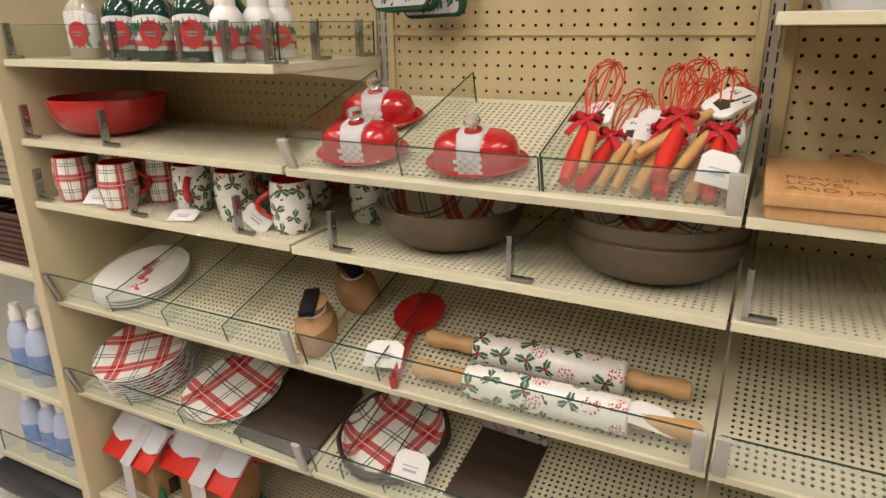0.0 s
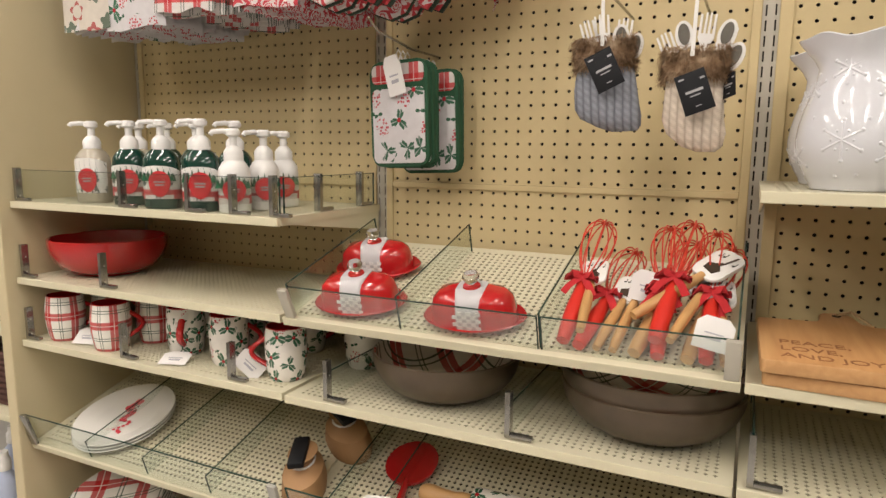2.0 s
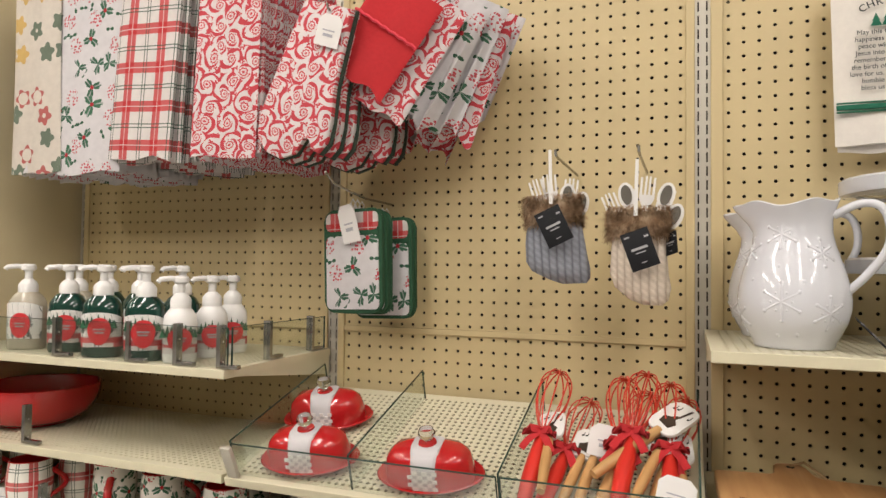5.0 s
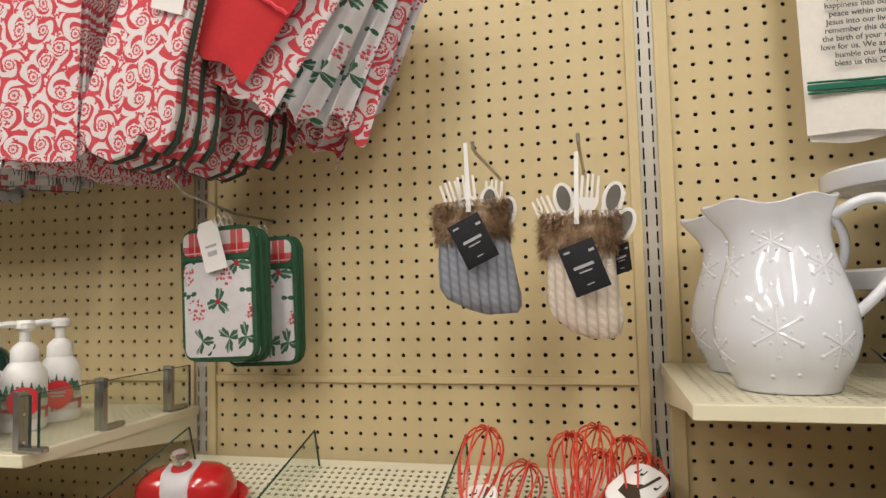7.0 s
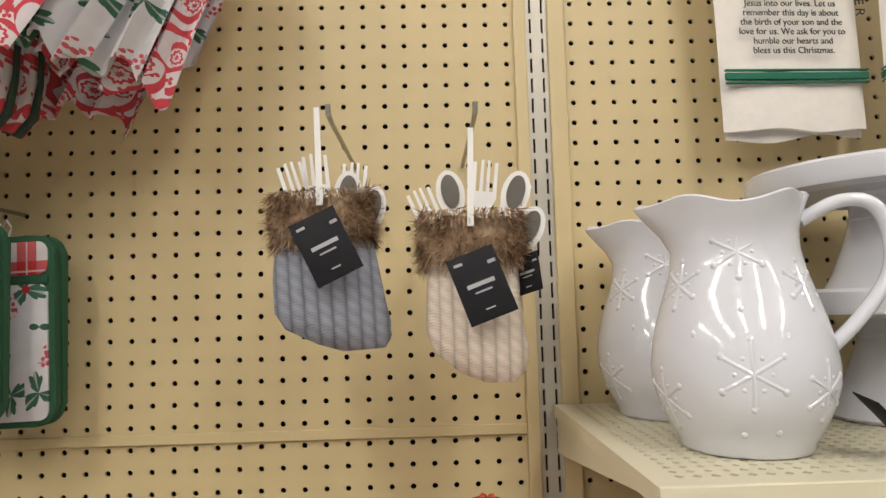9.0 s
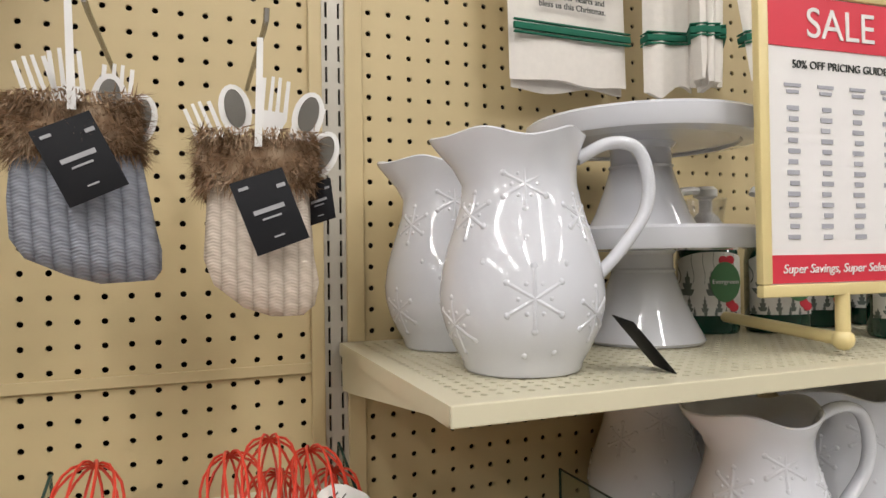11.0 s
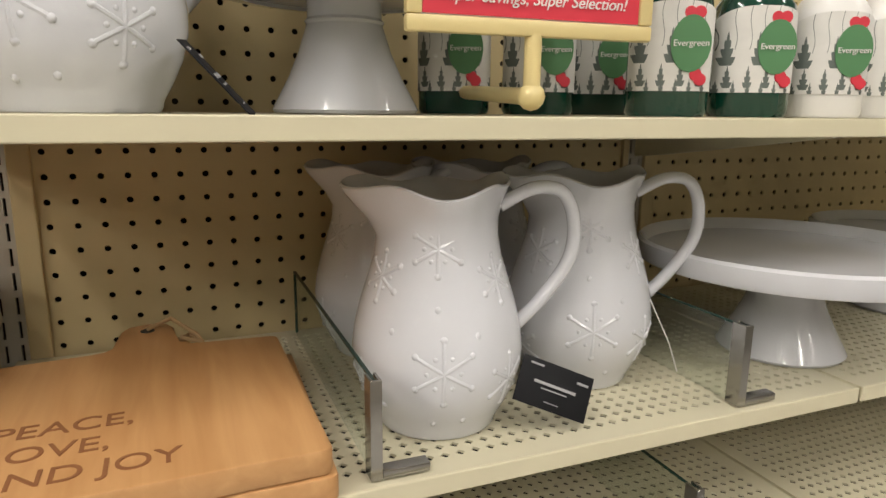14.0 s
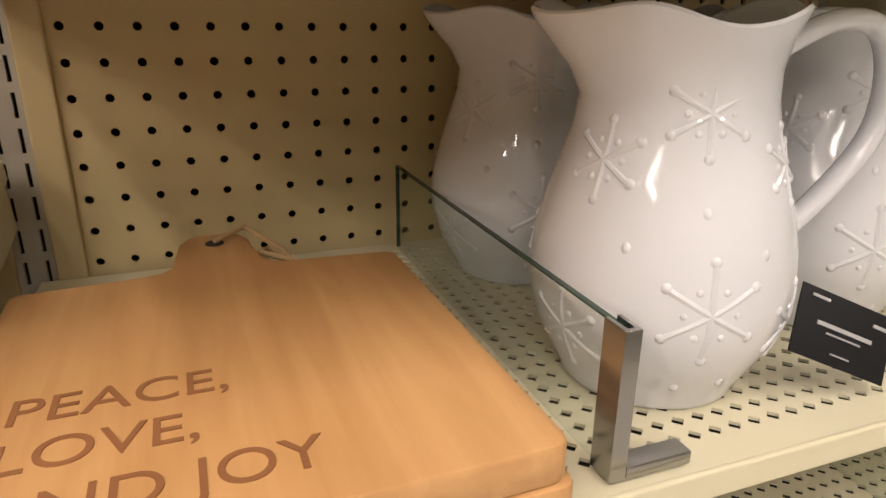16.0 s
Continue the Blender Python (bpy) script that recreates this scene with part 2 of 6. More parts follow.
def wood_material(name, light, dark, axis=1, scale=9.0, rough=0.45):
    m = bpy.data.materials.new(name)
    m.use_nodes = True
    nt = m.node_tree
    p = nt.nodes["Principled BSDF"]
    p.inputs["Roughness"].default_value = rough
    tc = nt.nodes.new("ShaderNodeTexCoord")
    mp = nt.nodes.new("ShaderNodeMapping")
    stretch = [scale * 6, scale * 6, scale * 6]
    stretch[axis] = scale * 0.5
    mp.inputs["Scale"].default_value = stretch
    nt.links.new(tc.outputs["Object"], mp.inputs[0])
    n = nt.nodes.new("ShaderNodeTexNoise")
    n.inputs["Detail"].default_value = 7
    n.inputs["Distortion"].default_value = 0.5
    n.inputs["Scale"].default_value = 1.0
    nt.links.new(mp.outputs[0], n.inputs["Vector"])
    n2 = nt.nodes.new("ShaderNodeTexNoise")
    n2.inputs["Scale"].default_value = 0.14
    nt.links.new(mp.outputs[0], n2.inputs["Vector"])
    f = mth(nt, "ADD", mth(nt, "MULTIPLY", n.outputs["Fac"], 0.7), mth(nt, "MULTIPLY", n2.outputs["Fac"], 0.6))
    ramp = nt.nodes.new("ShaderNodeValToRGB")
    ramp.color_ramp.elements[0].position, ramp.color_ramp.elements[1].position = 0.42, 0.85
    ramp.color_ramp.elements[0].color, ramp.color_ramp.elements[1].color = (*dark, 1), (*light, 1)
    nt.links.new(f, ramp.inputs[0])
    nt.links.new(ramp.outputs[0], p.inputs["Base Color"])
    b = nt.nodes.new("ShaderNodeBump")
    b.inputs["Strength"].default_value = 0.12
    b.inputs["Distance"].default_value = 0.001
    nt.links.new(n.outputs["Fac"], b.inputs["Height"])
    nt.links.new(b.outputs[0], p.inputs["Normal"])
    return m


def clear_material(name, color, rough=0.02, ior=1.45):
    m = bpy.data.materials.new(name)
    m.use_nodes = True
    p = m.node_tree.nodes["Principled BSDF"]
    p.inputs["Base Color"].default_value = (*color, 1)
    p.inputs["Roughness"].default_value = rough
    p.inputs["IOR"].default_value = ior
    p.inputs["Transmission Weight"].default_value = 1.0
    return m


def sheet_glass(name, tint, gloss):
    """Thin clear sheet: see-through with a weak mirror reflection."""
    m = bpy.data.materials.new(name)
    m.use_nodes = True
    nt = m.node_tree
    nt.nodes.clear()
    out = nt.nodes.new("ShaderNodeOutputMaterial")
    tr = nt.nodes.new("ShaderNodeBsdfTransparent")
    tr.inputs[0].default_value = (*tint, 1)
    gl = nt.nodes.new("ShaderNodeBsdfGlossy")
    gl.inputs["Roughness"].default_value = 0.06
    mix = nt.nodes.new("ShaderNodeMixShader")
    mix.inputs[0].default_value = gloss
    nt.links.new(tr.outputs[0], mix.inputs[1])
    nt.links.new(gl.outputs[0], mix.inputs[2])
    nt.links.new(mix.outputs[0], out.inputs[0])
    return m


def lamp_material(name, color, strength):
    m = bpy.data.materials.new(name)
    m.use_nodes = True
    p = m.node_tree.nodes["Principled BSDF"]
    p.inputs["Emission Color"].default_value = (*color, 1)
    p.inputs["Emission Strength"].default_value = strength
    return m


def knit_material(name, color, dark):
    """Vertical cables of slanting stitches, with a purl groove between them. Crease shade is painted in."""
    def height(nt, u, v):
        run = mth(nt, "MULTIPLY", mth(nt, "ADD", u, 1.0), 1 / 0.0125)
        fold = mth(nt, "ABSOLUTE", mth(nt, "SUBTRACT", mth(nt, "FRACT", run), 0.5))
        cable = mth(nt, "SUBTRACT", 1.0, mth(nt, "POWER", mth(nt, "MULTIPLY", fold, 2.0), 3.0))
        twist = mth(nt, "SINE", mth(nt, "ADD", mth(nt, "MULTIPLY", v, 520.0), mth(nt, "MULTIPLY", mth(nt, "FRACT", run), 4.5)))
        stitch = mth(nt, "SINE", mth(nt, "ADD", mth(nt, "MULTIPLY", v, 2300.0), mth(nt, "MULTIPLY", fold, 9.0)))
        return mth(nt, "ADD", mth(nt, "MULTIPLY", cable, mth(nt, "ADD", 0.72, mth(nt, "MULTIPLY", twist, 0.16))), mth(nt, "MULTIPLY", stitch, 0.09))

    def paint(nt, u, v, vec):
        # low parts of the knit take the dark tone, as painted shade
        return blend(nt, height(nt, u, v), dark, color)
    m = patterned(name, "XZ", 0.95, paint)
    nt = m.node_tree
    u, v, vec = flat_coords(nt, "XZ")
    b = nt.nodes.new("ShaderNodeBump")
    b.inputs["Strength"].default_value = 0.7
    b.inputs["Distance"].default_value = 0.003
    nt.links.new(height(nt, u, v), b.inputs["Height"])
    nt.links.new(b.outputs[0], nt.nodes["Principled BSDF"].inputs["Normal"])
    return m


M = {}
M["peg"] = material("peg_paint", (0.58, 0.47, 0.258), 0.5, grain=0.03, scale=30, blotch=0.07, bump=0.05)
M["cream"] = material("cream_enamel", (0.63, 0.585, 0.42), 0.36, grain=0.03, scale=25, blotch=0.06, bump=0.03)
M["deck"] = material("shelf_enamel", (0.60, 0.56, 0.41), 0.42, grain=0.04, scale=22, blotch=0.09, bump=0.04)
M["panel"] = material("end_panel_laminate", (0.57, 0.49, 0.31), 0.45, grain=0.03, scale=16, blotch=0.06)
M["upright"] = material("upright_steel", (0.50, 0.47, 0.40), 0.4, 0.3, grain=0.05)
# near-black that paints shade into holes, slots and gaps
M["shade_fill"] = material("painted_shade", (0.035, 0.028, 0.02), 0.9)
M["white"] = material("white_glaze", (0.64, 0.65, 0.69), 0.09, grain=0.015, scale=30, blotch=0.025, coat=0.4, bump=0.02)
M["china"] = material("plate_china", (0.80, 0.78, 0.74), 0.15, grain=0.01, coat=0.3)
M["red_glaze"] = material("red_glaze", (0.45, 0.012, 0.014), 0.16, grain=0.05, coat=0.5)
M["red_plastic"] = material("red_silicone", (0.60, 0.025, 0.015), 0.4, grain=0.04)
M["red_wire"] = material("red_wire", (0.62, 0.05, 0.025), 0.35)
M["steel"] = material("bracket_steel", (0.36, 0.35, 0.33), 0.22, 0.9, grain=0.1, blotch=0.2)
M["brown"] = material("brown_stoneware", (0.080, 0.055, 0.033), 0.34, grain=0.25, scale=45, blotch=0.45, bump=0.1)
M["dark_wood"] = wood_material("dark_wood", (0.05, 0.03, 0.018), (0.02, 0.012, 0.008), 0)
M["beech"] = wood_material("beech", (0.62, 0.38, 0.17), (0.48, 0.26, 0.10), 0, 12.0)
M["beech_y"] = wood_material("beech_lengthwise", (0.60, 0.36, 0.15), (0.44, 0.23, 0.08), 1, 12.0)
M["board"] = wood_material("board_wood", (0.60, 0.345, 0.15), (0.44, 0.225, 0.085), 1, 11.0, 0.45)
M["burn"] = material("burnt_lettering", (0.26, 0.105, 0.04), 0.7)
M["paper"] = material("paper", (0.76, 0.74, 0.72), 0.75, grain=0.03)
M["silver_paper"] = material("grey_check_wrap", (0.52, 0.50, 0.51), 0.5, grain=0.05)
M["black"] = material("black_card", (0.010, 0.010, 0.012), 0.6, spec=0.2)
M["print"] = material("pale_print", (0.34, 0.34, 0.35), 0.6)
M["grey_print"] = material("grey_print", (0.38, 0.38, 0.42), 0.7)
M["black_print"] = material("black_print", (0.03, 0.035, 0.03), 0.8)
M["sale_red"] = material("sale_red", (0.62, 0.035, 0.06), 0.5, grain=0.02)
M["badge_red"] = material("badge_red", (0.56, 0.022, 0.03), 0.45, grain=0.08)
M["sign_yellow"] = material("sign_plastic", (0.70, 0.58, 0.28), 0.35, grain=0.03)
M["linen"] = material("white_linen", (0.74, 0.70, 0.64), 0.95, grain=0.06, scale=120, bump=0.3)
M["green_cloth"] = material("green_binding", (0.018, 0.075, 0.035), 0.9, grain=0.15, scale=150, bump=0.3)
M["red_cloth"] = material("red_cloth", (0.46, 0.02, 0.025), 0.95, grain=0.1, scale=150, bump=0.3)
M["stripe_green"] = material("woven_green", (0.015, 0.13, 0.075), 0.9)
M["mitt_binding"] = material("mitt_binding", (0.035, 0.055, 0.04), 0.95, grain=0.15, scale=120, bump=0.3)
M["white_plastic"] = material("white_plastic", (0.78, 0.77, 0.75), 0.3, grain=0.01)
M["green_soap"] = material("green_soap", (0.004, 0.045, 0.028), 0.08, coat=0.5, grain=0.05)
M["dark_soap"] = material("dark_green_soap", (0.006, 0.04, 0.028), 0.08, coat=0.5)
M["clear_soap"] = material("clear_soap", (0.40, 0.36, 0.28), 0.1, coat=0.5)
M["blue"] = material("blue_bottle", (0.46, 0.52, 0.68), 0.3, grain=0.10, scale=30, blotch=0.15)
M["blue_dark"] = material("blue_label", (0.20, 0.30, 0.55), 0.4, grain=0.45, scale=70, blotch=0.3)
M["basket"] = material("brown_wicker", (0.09, 0.04, 0.03), 0.7, grain=0.4, scale=90, bump=0.6)
M["basket_grey"] = material("grey_wicker", (0.16, 0.14, 0.12), 0.7, grain=0.4, scale=90, bump=0.6)
M["rubber"] = material("black_bumper", (0.018, 0.02, 0.02), 0.45)
M["floor"] = material("vinyl_floor", (0.62, 0.60, 0.56), 0.25, grain=0.06, scale=14, blotch=0.06)
M["ceiling"] = material("ceiling_tile", (0.72, 0.71, 0.68), 0.9, grain=0.05, bump=0.3)
M["wall"] = material("store_wall", (0.62, 0.58, 0.50), 0.8, grain=0.03, scale=8)
M["fur"] = material("brown_fur", (0.24, 0.14, 0.075), 0.85, grain=0.55, scale=45, blotch=0.5)
M["kraft"] = material("kraft_brown", (0.36, 0.20, 0.09), 0.7, grain=0.12)
M["twine"] = material("twine", (0.42, 0.28, 0.14), 0.9)
M["holly_leaf"] = material("painted_green", (0.02, 0.11, 0.05), 0.5)
M["evergreen"] = material("label_green", (0.09, 0.23, 0.10), 0.5)
M["frost"] = material("frosted_plastic", (0.40, 0.39, 0.35), 0.35)
M["glass"] = sheet_glass("fence_glass", (0.93, 0.955, 0.935), 0.09)
M["glass_edge"] = material("glass_edge", (0.018, 0.05, 0.04), 0.15)
M["crystal"] = clear_material("crystal", (0.95, 0.95, 0.95))
M["wrap"] = sheet_glass("clear_film", (0.95, 0.95, 0.95), 0.10)
M["lamp"] = lamp_material("tube_glow", LAMP_COLOR, 14.0)
M["metal_white"] = material("fixture_white", (0.75, 0.75, 0.73), 0.4)
M["plaid_uv"] = patterned("plaid_glaze", "UV", 0.15, plaid_painter(0.062), 0.4)
M["plaid_bowl"] = patterned("plaid_bowl_glaze", "XY", 0.18, plaid_painter(0.105, turn=0.75), 0.4)
M["plaid_plate"] = patterned("plaid_plate_glaze", "XY", 0.16, plaid_painter(0.112, turn=0.35), 0.4)
M["plaid_cloth"] = patterned("plaid_cloth", "XZ", 0.95, plaid_painter(0.078, (0.64, 0.60, 0.58)), weave=0.3)
M["holly_uv"] = patterned("holly_glaze", "UV", 0.15, holly_painter(0.040), 0.4)
M["holly_pin"] = patterned("holly_pin_glaze", "UV", 0.2, holly_painter(0.044), 0.3)
M["holly_cloth"] = patterned("holly_cloth", "XZ", 0.95, holly_painter(0.052, (0.60, 0.58, 0.59)), weave=0.3)
M["scroll_cloth"] = patterned("scroll_cloth", "XZ", 0.95, scroll_painter(0.039), weave=0.3)
M["motif_cloth"] = patterned("motif_cloth", "XZ", 0.95, motif_painter(0.062), weave=0.3)
M["snow_label"] = patterned("snow_label", "UV", 0.35, snow_painter())
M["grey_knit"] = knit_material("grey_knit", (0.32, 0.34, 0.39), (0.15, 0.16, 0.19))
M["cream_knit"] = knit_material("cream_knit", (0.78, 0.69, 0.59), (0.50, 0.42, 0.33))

fur_tree = M["fur"].node_tree
fur_geo = fur_tree.nodes.new("ShaderNodeNewGeometry")
fur_ramp = fur_tree.nodes.new("ShaderNodeValToRGB")
for spot, tone in ((0.0, (0.10, 0.065, 0.04)), (0.5, (0.32, 0.20, 0.11)), (1.0, (0.60, 0.47, 0.33))):
    stop = fur_ramp.color_ramp.elements[0] if spot == 0.0 else (fur_ramp.color_ramp.elements[-1] if spot == 1.0 else fur_ramp.color_ramp.elements.new(spot))
    stop.position, stop.color = spot, (*tone, 1)
fur_patch = fur_tree.nodes.new("ShaderNodeTexNoise")
fur_patch.inputs["Scale"].default_value = 38
fur_spot = fur_tree.nodes.new("ShaderNodeTexCoord")
fur_tree.links.new(fur_spot.outputs["Object"], fur_patch.inputs["Vector"])
fur_tone = mth(fur_tree, "ADD", mth(fur_tree, "MULTIPLY", fur_geo.outputs["Random Per Island"], 0.35), mth(fur_tree, "MULTIPLY", mth(fur_tree, "SUBTRACT", fur_patch.outputs["Fac"], 0.30), 1.7))
fur_tree.links.new(fur_tone, fur_ramp.inputs[0])
fur_tree.links.new(fur_ramp.outputs[0], fur_tree.nodes["Principled BSDF"].inputs["Base Color"])

# ---- mesh helpers ----
def finish(name, bm, mat, smooth=False):
    me = bpy.data.meshes.new(name)
    bmesh.ops.recalc_face_normals(bm, faces=bm.faces)
    bm.to_mesh(me)
    bm.free()
    if smooth:
        me.shade_smooth()
        me.set_sharp_from_angle(angle=radians(42))
    me.materials.append(mat)
    return me


def part(name, bm, mat, parent, label="", smooth=True):
    ob = new(name, finish(name, bm, mat, smooth))
    ob.parent = parent
    return tagged(ob, label)


def thing(name, label, category, m=None, group="", kind=""):
    ob = new(name)
    ob.empty_display_size = 0.02
    if m is not None:
        ob.matrix_basis = m
    return tagged(ob, label, category, group, kind)


def structure(name, bm, mat, label, category="", smooth=False):
    return tagged(new(name, finish(name, bm, mat, smooth)), label, category or name.split("_")[0], kind="structure")


def box(bm, x0, x1, y0, y1, z0, z1, bevel=0.0, m=None):
    r = bmesh.ops.create_cube(bm, size=1.0)
    vs = r["verts"]
    for v in vs:
        v.co = Vector((x0 + (v.co.x + 0.5) * (x1 - x0), y0 + (v.co.y + 0.5) * (y1 - y0), z0 + (v.co.z + 0.5) * (z1 - z0)))
    if bevel:
        es = {e for v in vs for e in v.link_edges}
        r = bmesh.ops.bevel(bm, geom=list(es), offset=bevel, segments=2, affect="EDGES", profile=0.5)
        vs = r["verts"]
    if m is not None:
        for v in {v for v in vs}:
            v.co = m @ v.co
    return bm


def boxed(*a, **k):
    return box(bmesh.new(), *a, **k)


def lathe(bm, prof, n=40, m=None, squash=1.0, warp=None, uv_r=None):
    """Turned body from (radius, height) points, with u, v in metres."""
    uv = bm.loops.layers.uv.verify()
    ru = uv_r or max(r for r, _ in prof)
    rings, lens, L = [], [], 0.0
    for i, (r, z) in enumerate(prof):
        if i:
            L += math.hypot(r - prof[i - 1][0], z - prof[i - 1][1])
        lens.append(L)
        if r < 1e-6:
            p = Vector((0, 0, z))
            rings.append([bm.verts.new(m @ p if m else p)])
        else:
            ring = []
            for j in range(n):
                a = 2 * math.pi * j / n
                rr, zz = (r, z) if warp is None else warp(r, z, a, i)
                p = Vector((rr * math.cos(a), rr * math.sin(a) * squash, zz))
                ring.append(bm.verts.new(m @ p if m else p))
            rings.append(ring)
    for i in range(len(rings) - 1):
        a, b = rings[i], rings[i + 1]
        for j in range(n):
            k = (j + 1) % n
            if len(a) == 1 and len(b) == 1:
                continue
            if len(a) == 1:
                vs, us = (a[0], b[k], b[j]), ((j, i), (j + 1, i + 1), (j, i + 1))
            elif len(b) == 1:
                vs, us = (a[j], a[k], b[0]), ((j, i), (j + 1, i), (j, i + 1))
            else:
                vs, us = (a[j], a[k], b[k], b[j]), ((j, i), (j + 1, i), (j + 1, i + 1), (j, i + 1))
            f = bm.faces.new(vs)
            for lp, (q, w) in zip(f.loops, us):
                lp[uv].uv = (2 * math.pi * ru * q / n, lens[w])
    return bm


def tube(bm, pts, r, n=8, taper=None):
    pts = [Vector(p) for p in pts]
    rings = []
    side = None
    for i, p in enumerate(pts):
        d = (pts[min(i + 1, len(pts) - 1)] - pts[max(i - 1, 0)]).normalized()
        if side is None:
            side = d.cross(Vector((0, 1, 0)) if abs(d.y) < 0.9 else Vector((0, 0, 1)))
        side = (side - d * side.dot(d)).normalized()
        up = d.cross(side)
        rad = r if taper is None else taper(i / (len(pts) - 1))
        if not isinstance(rad, tuple):
            rad = (rad, rad)
        rings.append([bm.verts.new(p + up * (rad[0] * math.cos(2 * math.pi * j / n)) + side * (rad[1] * math.sin(2 * math.pi * j / n))) for j in range(n)])
    for a, b in zip(rings, rings[1:]):
        for j in range(n):
            k = (j + 1) % n
            bm.faces.new((a[j], a[k], b[k], b[j]))
    bm.faces.new(rings[0][::-1])
    bm.faces.new(rings[-1])
    return bm


def ball(bm, p, r, sz=1.0):
    return lathe(bm, [(0, -r * sz)] + [(r * math.cos(a), r * sz * math.sin(a)) for a in [math.pi * (k / 6 - 0.5) for k in range(1, 6)]] + [(0, r * sz)], 10, Matrix.Translation(p))


def loft(bm, secs, n=24, power=1.0):
    """Elliptical sections (z, cx, cy, rx, ry), capped."""
    def sgn(c):
        return math.copysign(abs(c) ** power, c)
    rings = []
    for z, cx, cy, rx, ry in secs:
        rings.append([bm.verts.new((cx + rx * sgn(math.cos(2 * math.pi * j / n)), cy + ry * sgn(math.sin(2 * math.pi * j / n)), z)) for j in range(n)])
    for a, b in zip(rings, rings[1:]):
        for j in range(n):
            k = (j + 1) % n
            bm.faces.new((a[j], a[k], b[k], b[j]))
    bm.faces.new(rings[0][::-1])
    bm.faces.new(rings[-1])
    return bm


def outline(bm, pts, y0, y1, bevel=0.0):
    """A shape drawn in x and z, given thickness along y."""
    a = [bm.verts.new((x, y0, z)) for x, z in pts]
    b = [bm.verts.new((x, y1, z)) for x, z in pts]
    fa, fb = bm.faces.new(a), bm.faces.new(b[::-1])
    for i in range(len(pts)):
        k = (i + 1) % len(pts)
        bm.faces.new((a[k], a[i], b[i], b[k]))
    if bevel:
        es = list(fa.edges) + list(fb.edges)
        bmesh.ops.bevel(bm, geom=es, offset=bevel, segments=2, affect="EDGES", profile=0.5)
    return bm


def round_rect(x0, x1, z0, z1, r, n=6):
    pts = []
    for cx, cz, a0 in ((x1 - r, z1 - r, 0), (x0 + r, z1 - r, 90), (x0 + r, z0 + r, 180), (x1 - r, z0 + r, 270)):
        for k in range(n + 1):
            a = radians(a0 + 90 * k / n)
            pts.append((cx + r * math.cos(a), cz + r * math.sin(a)))
    return pts


def cloth(bm, w, h, t, wave=0.004, seed=0, nx=14, nz=18, sag=0.0, flare=0.0, ruffle=0.0):
    """Folded cloth hanging from z = 0 down to -h, centred in x, with a soft wavy surface."""
    def side(y, s):
        g = []
        for j in range(nz + 1):
            row = []
            for i in range(nx + 1):
                u, v = i / nx * 2 - 1, j / nz
                x = u * w / 2 * (1 + flare * v)
                edge = min(1.0, (1 - abs(u)) * 5) ** 0.5
                d = wave * (noise.noise(Vector((u * 1.6 + seed, v * 1.5, seed * 3.1))) + 0.6 * math.sin(u * 5 + seed * 2 + v) * v)
                d += ruffle * v * (math.sin(u * 13 + seed) + 0.5 * math.sin(u * 23 + seed * 1.7 + v * 3))
                zz = -h * v + ruffle * v * math.sin(u * 9 + seed * 2.3) - sag * v * (1 - u * u) * noise.noise(Vector((seed, u, 1)))
                row.append(bm.verts.new((x, d + s * t / 2 * edge * (0.55 + 0.45 * min(1, (1 - v) * 12)), zz)))
            g.append(row)
        return g
    a, b = side(0, -1), side(0, 1)
    for j in range(nz):
        for i in range(nx):
            bm.faces.new((a[j][i], a[j + 1][i], a[j + 1][i + 1], a[j][i + 1]))
            bm.faces.new((b[j][i], b[j][i + 1], b[j + 1][i + 1], b[j + 1][i]))
    for j in range(nz):
        bm.faces.new((a[j][0], b[j][0], b[j + 1][0], a[j + 1][0]))
        bm.faces.new((a[j][nx], a[j + 1][nx], b[j + 1][nx], b[j][nx]))
    for i in range(nx):
        bm.faces.new((a[0][i], a[0][i + 1], b[0][i + 1], b[0][i]))
        bm.faces.new((a[nz][i], b[nz][i], b[nz][i + 1], a[nz][i + 1]))
    return bm


def lettering(name, body, size, mat, parent, m, align="CENTER", shear=0.0, label="", deep=0.0004):
    cu = bpy.data.curves.new(name, "FONT")
    cu.body, cu.size, cu.align_x, cu.shear, cu.extrude = body, size, align, shear, deep
    tmp = new("tmp_text", cu)
    me = bpy.data.meshes.new_from_object(tmp)
    me.name = name
    bpy.data.objects.remove(tmp)
    me.materials.append(mat)
    ob = new(name, me)
    ob.parent = parent
    ob.matrix_basis = m
    return tagged(ob, label)


def bars(name, rows, mat, parent, m, label=""):
    """Unreadable print: thin bars (x, z, width, height) standing just off a face that looks to -y."""
    bm = bmesh.new()
    for x, z, w, h in rows:
        box(bm, x - w / 2, x + w / 2, -0.0004, 0.0004, z - h / 2, z + h / 2)
    ob = part(name, bm, mat, parent, label, smooth=False)
    ob.matrix_basis = m
    return ob


FACE = pose(0, 0, 0, 90)


# ---- the setting ----
structure("floor", boxed(-7, 7, -5, 4, -0.1, 0.0), M["floor"], "pale polished vinyl store floor")
structure("ceiling", boxed(-7, 7, -5, 4, CEIL + 0.1, CEIL + 0.2), M["ceiling"], "white tiled store ceiling")
structure("wall_north", boxed(-7, 7, 4, 4.15, 0, CEIL + 0.1), M["wall"], "plain beige store wall", "wall")
structure("wall_south", boxed(-7, 7, -5.15, -5, 0, CEIL + 0.1), M["wall"], "plain beige store wall", "wall")
structure("wall_east", boxed(7, 7.15, -5, 4, 0, CEIL + 0.1), M["wall"], "plain beige store wall", "wall")
structure("wall_west", boxed(-7.15, -7, -5, 4, 0, CEIL + 0.1), M["wall"], "plain beige store wall", "wall")


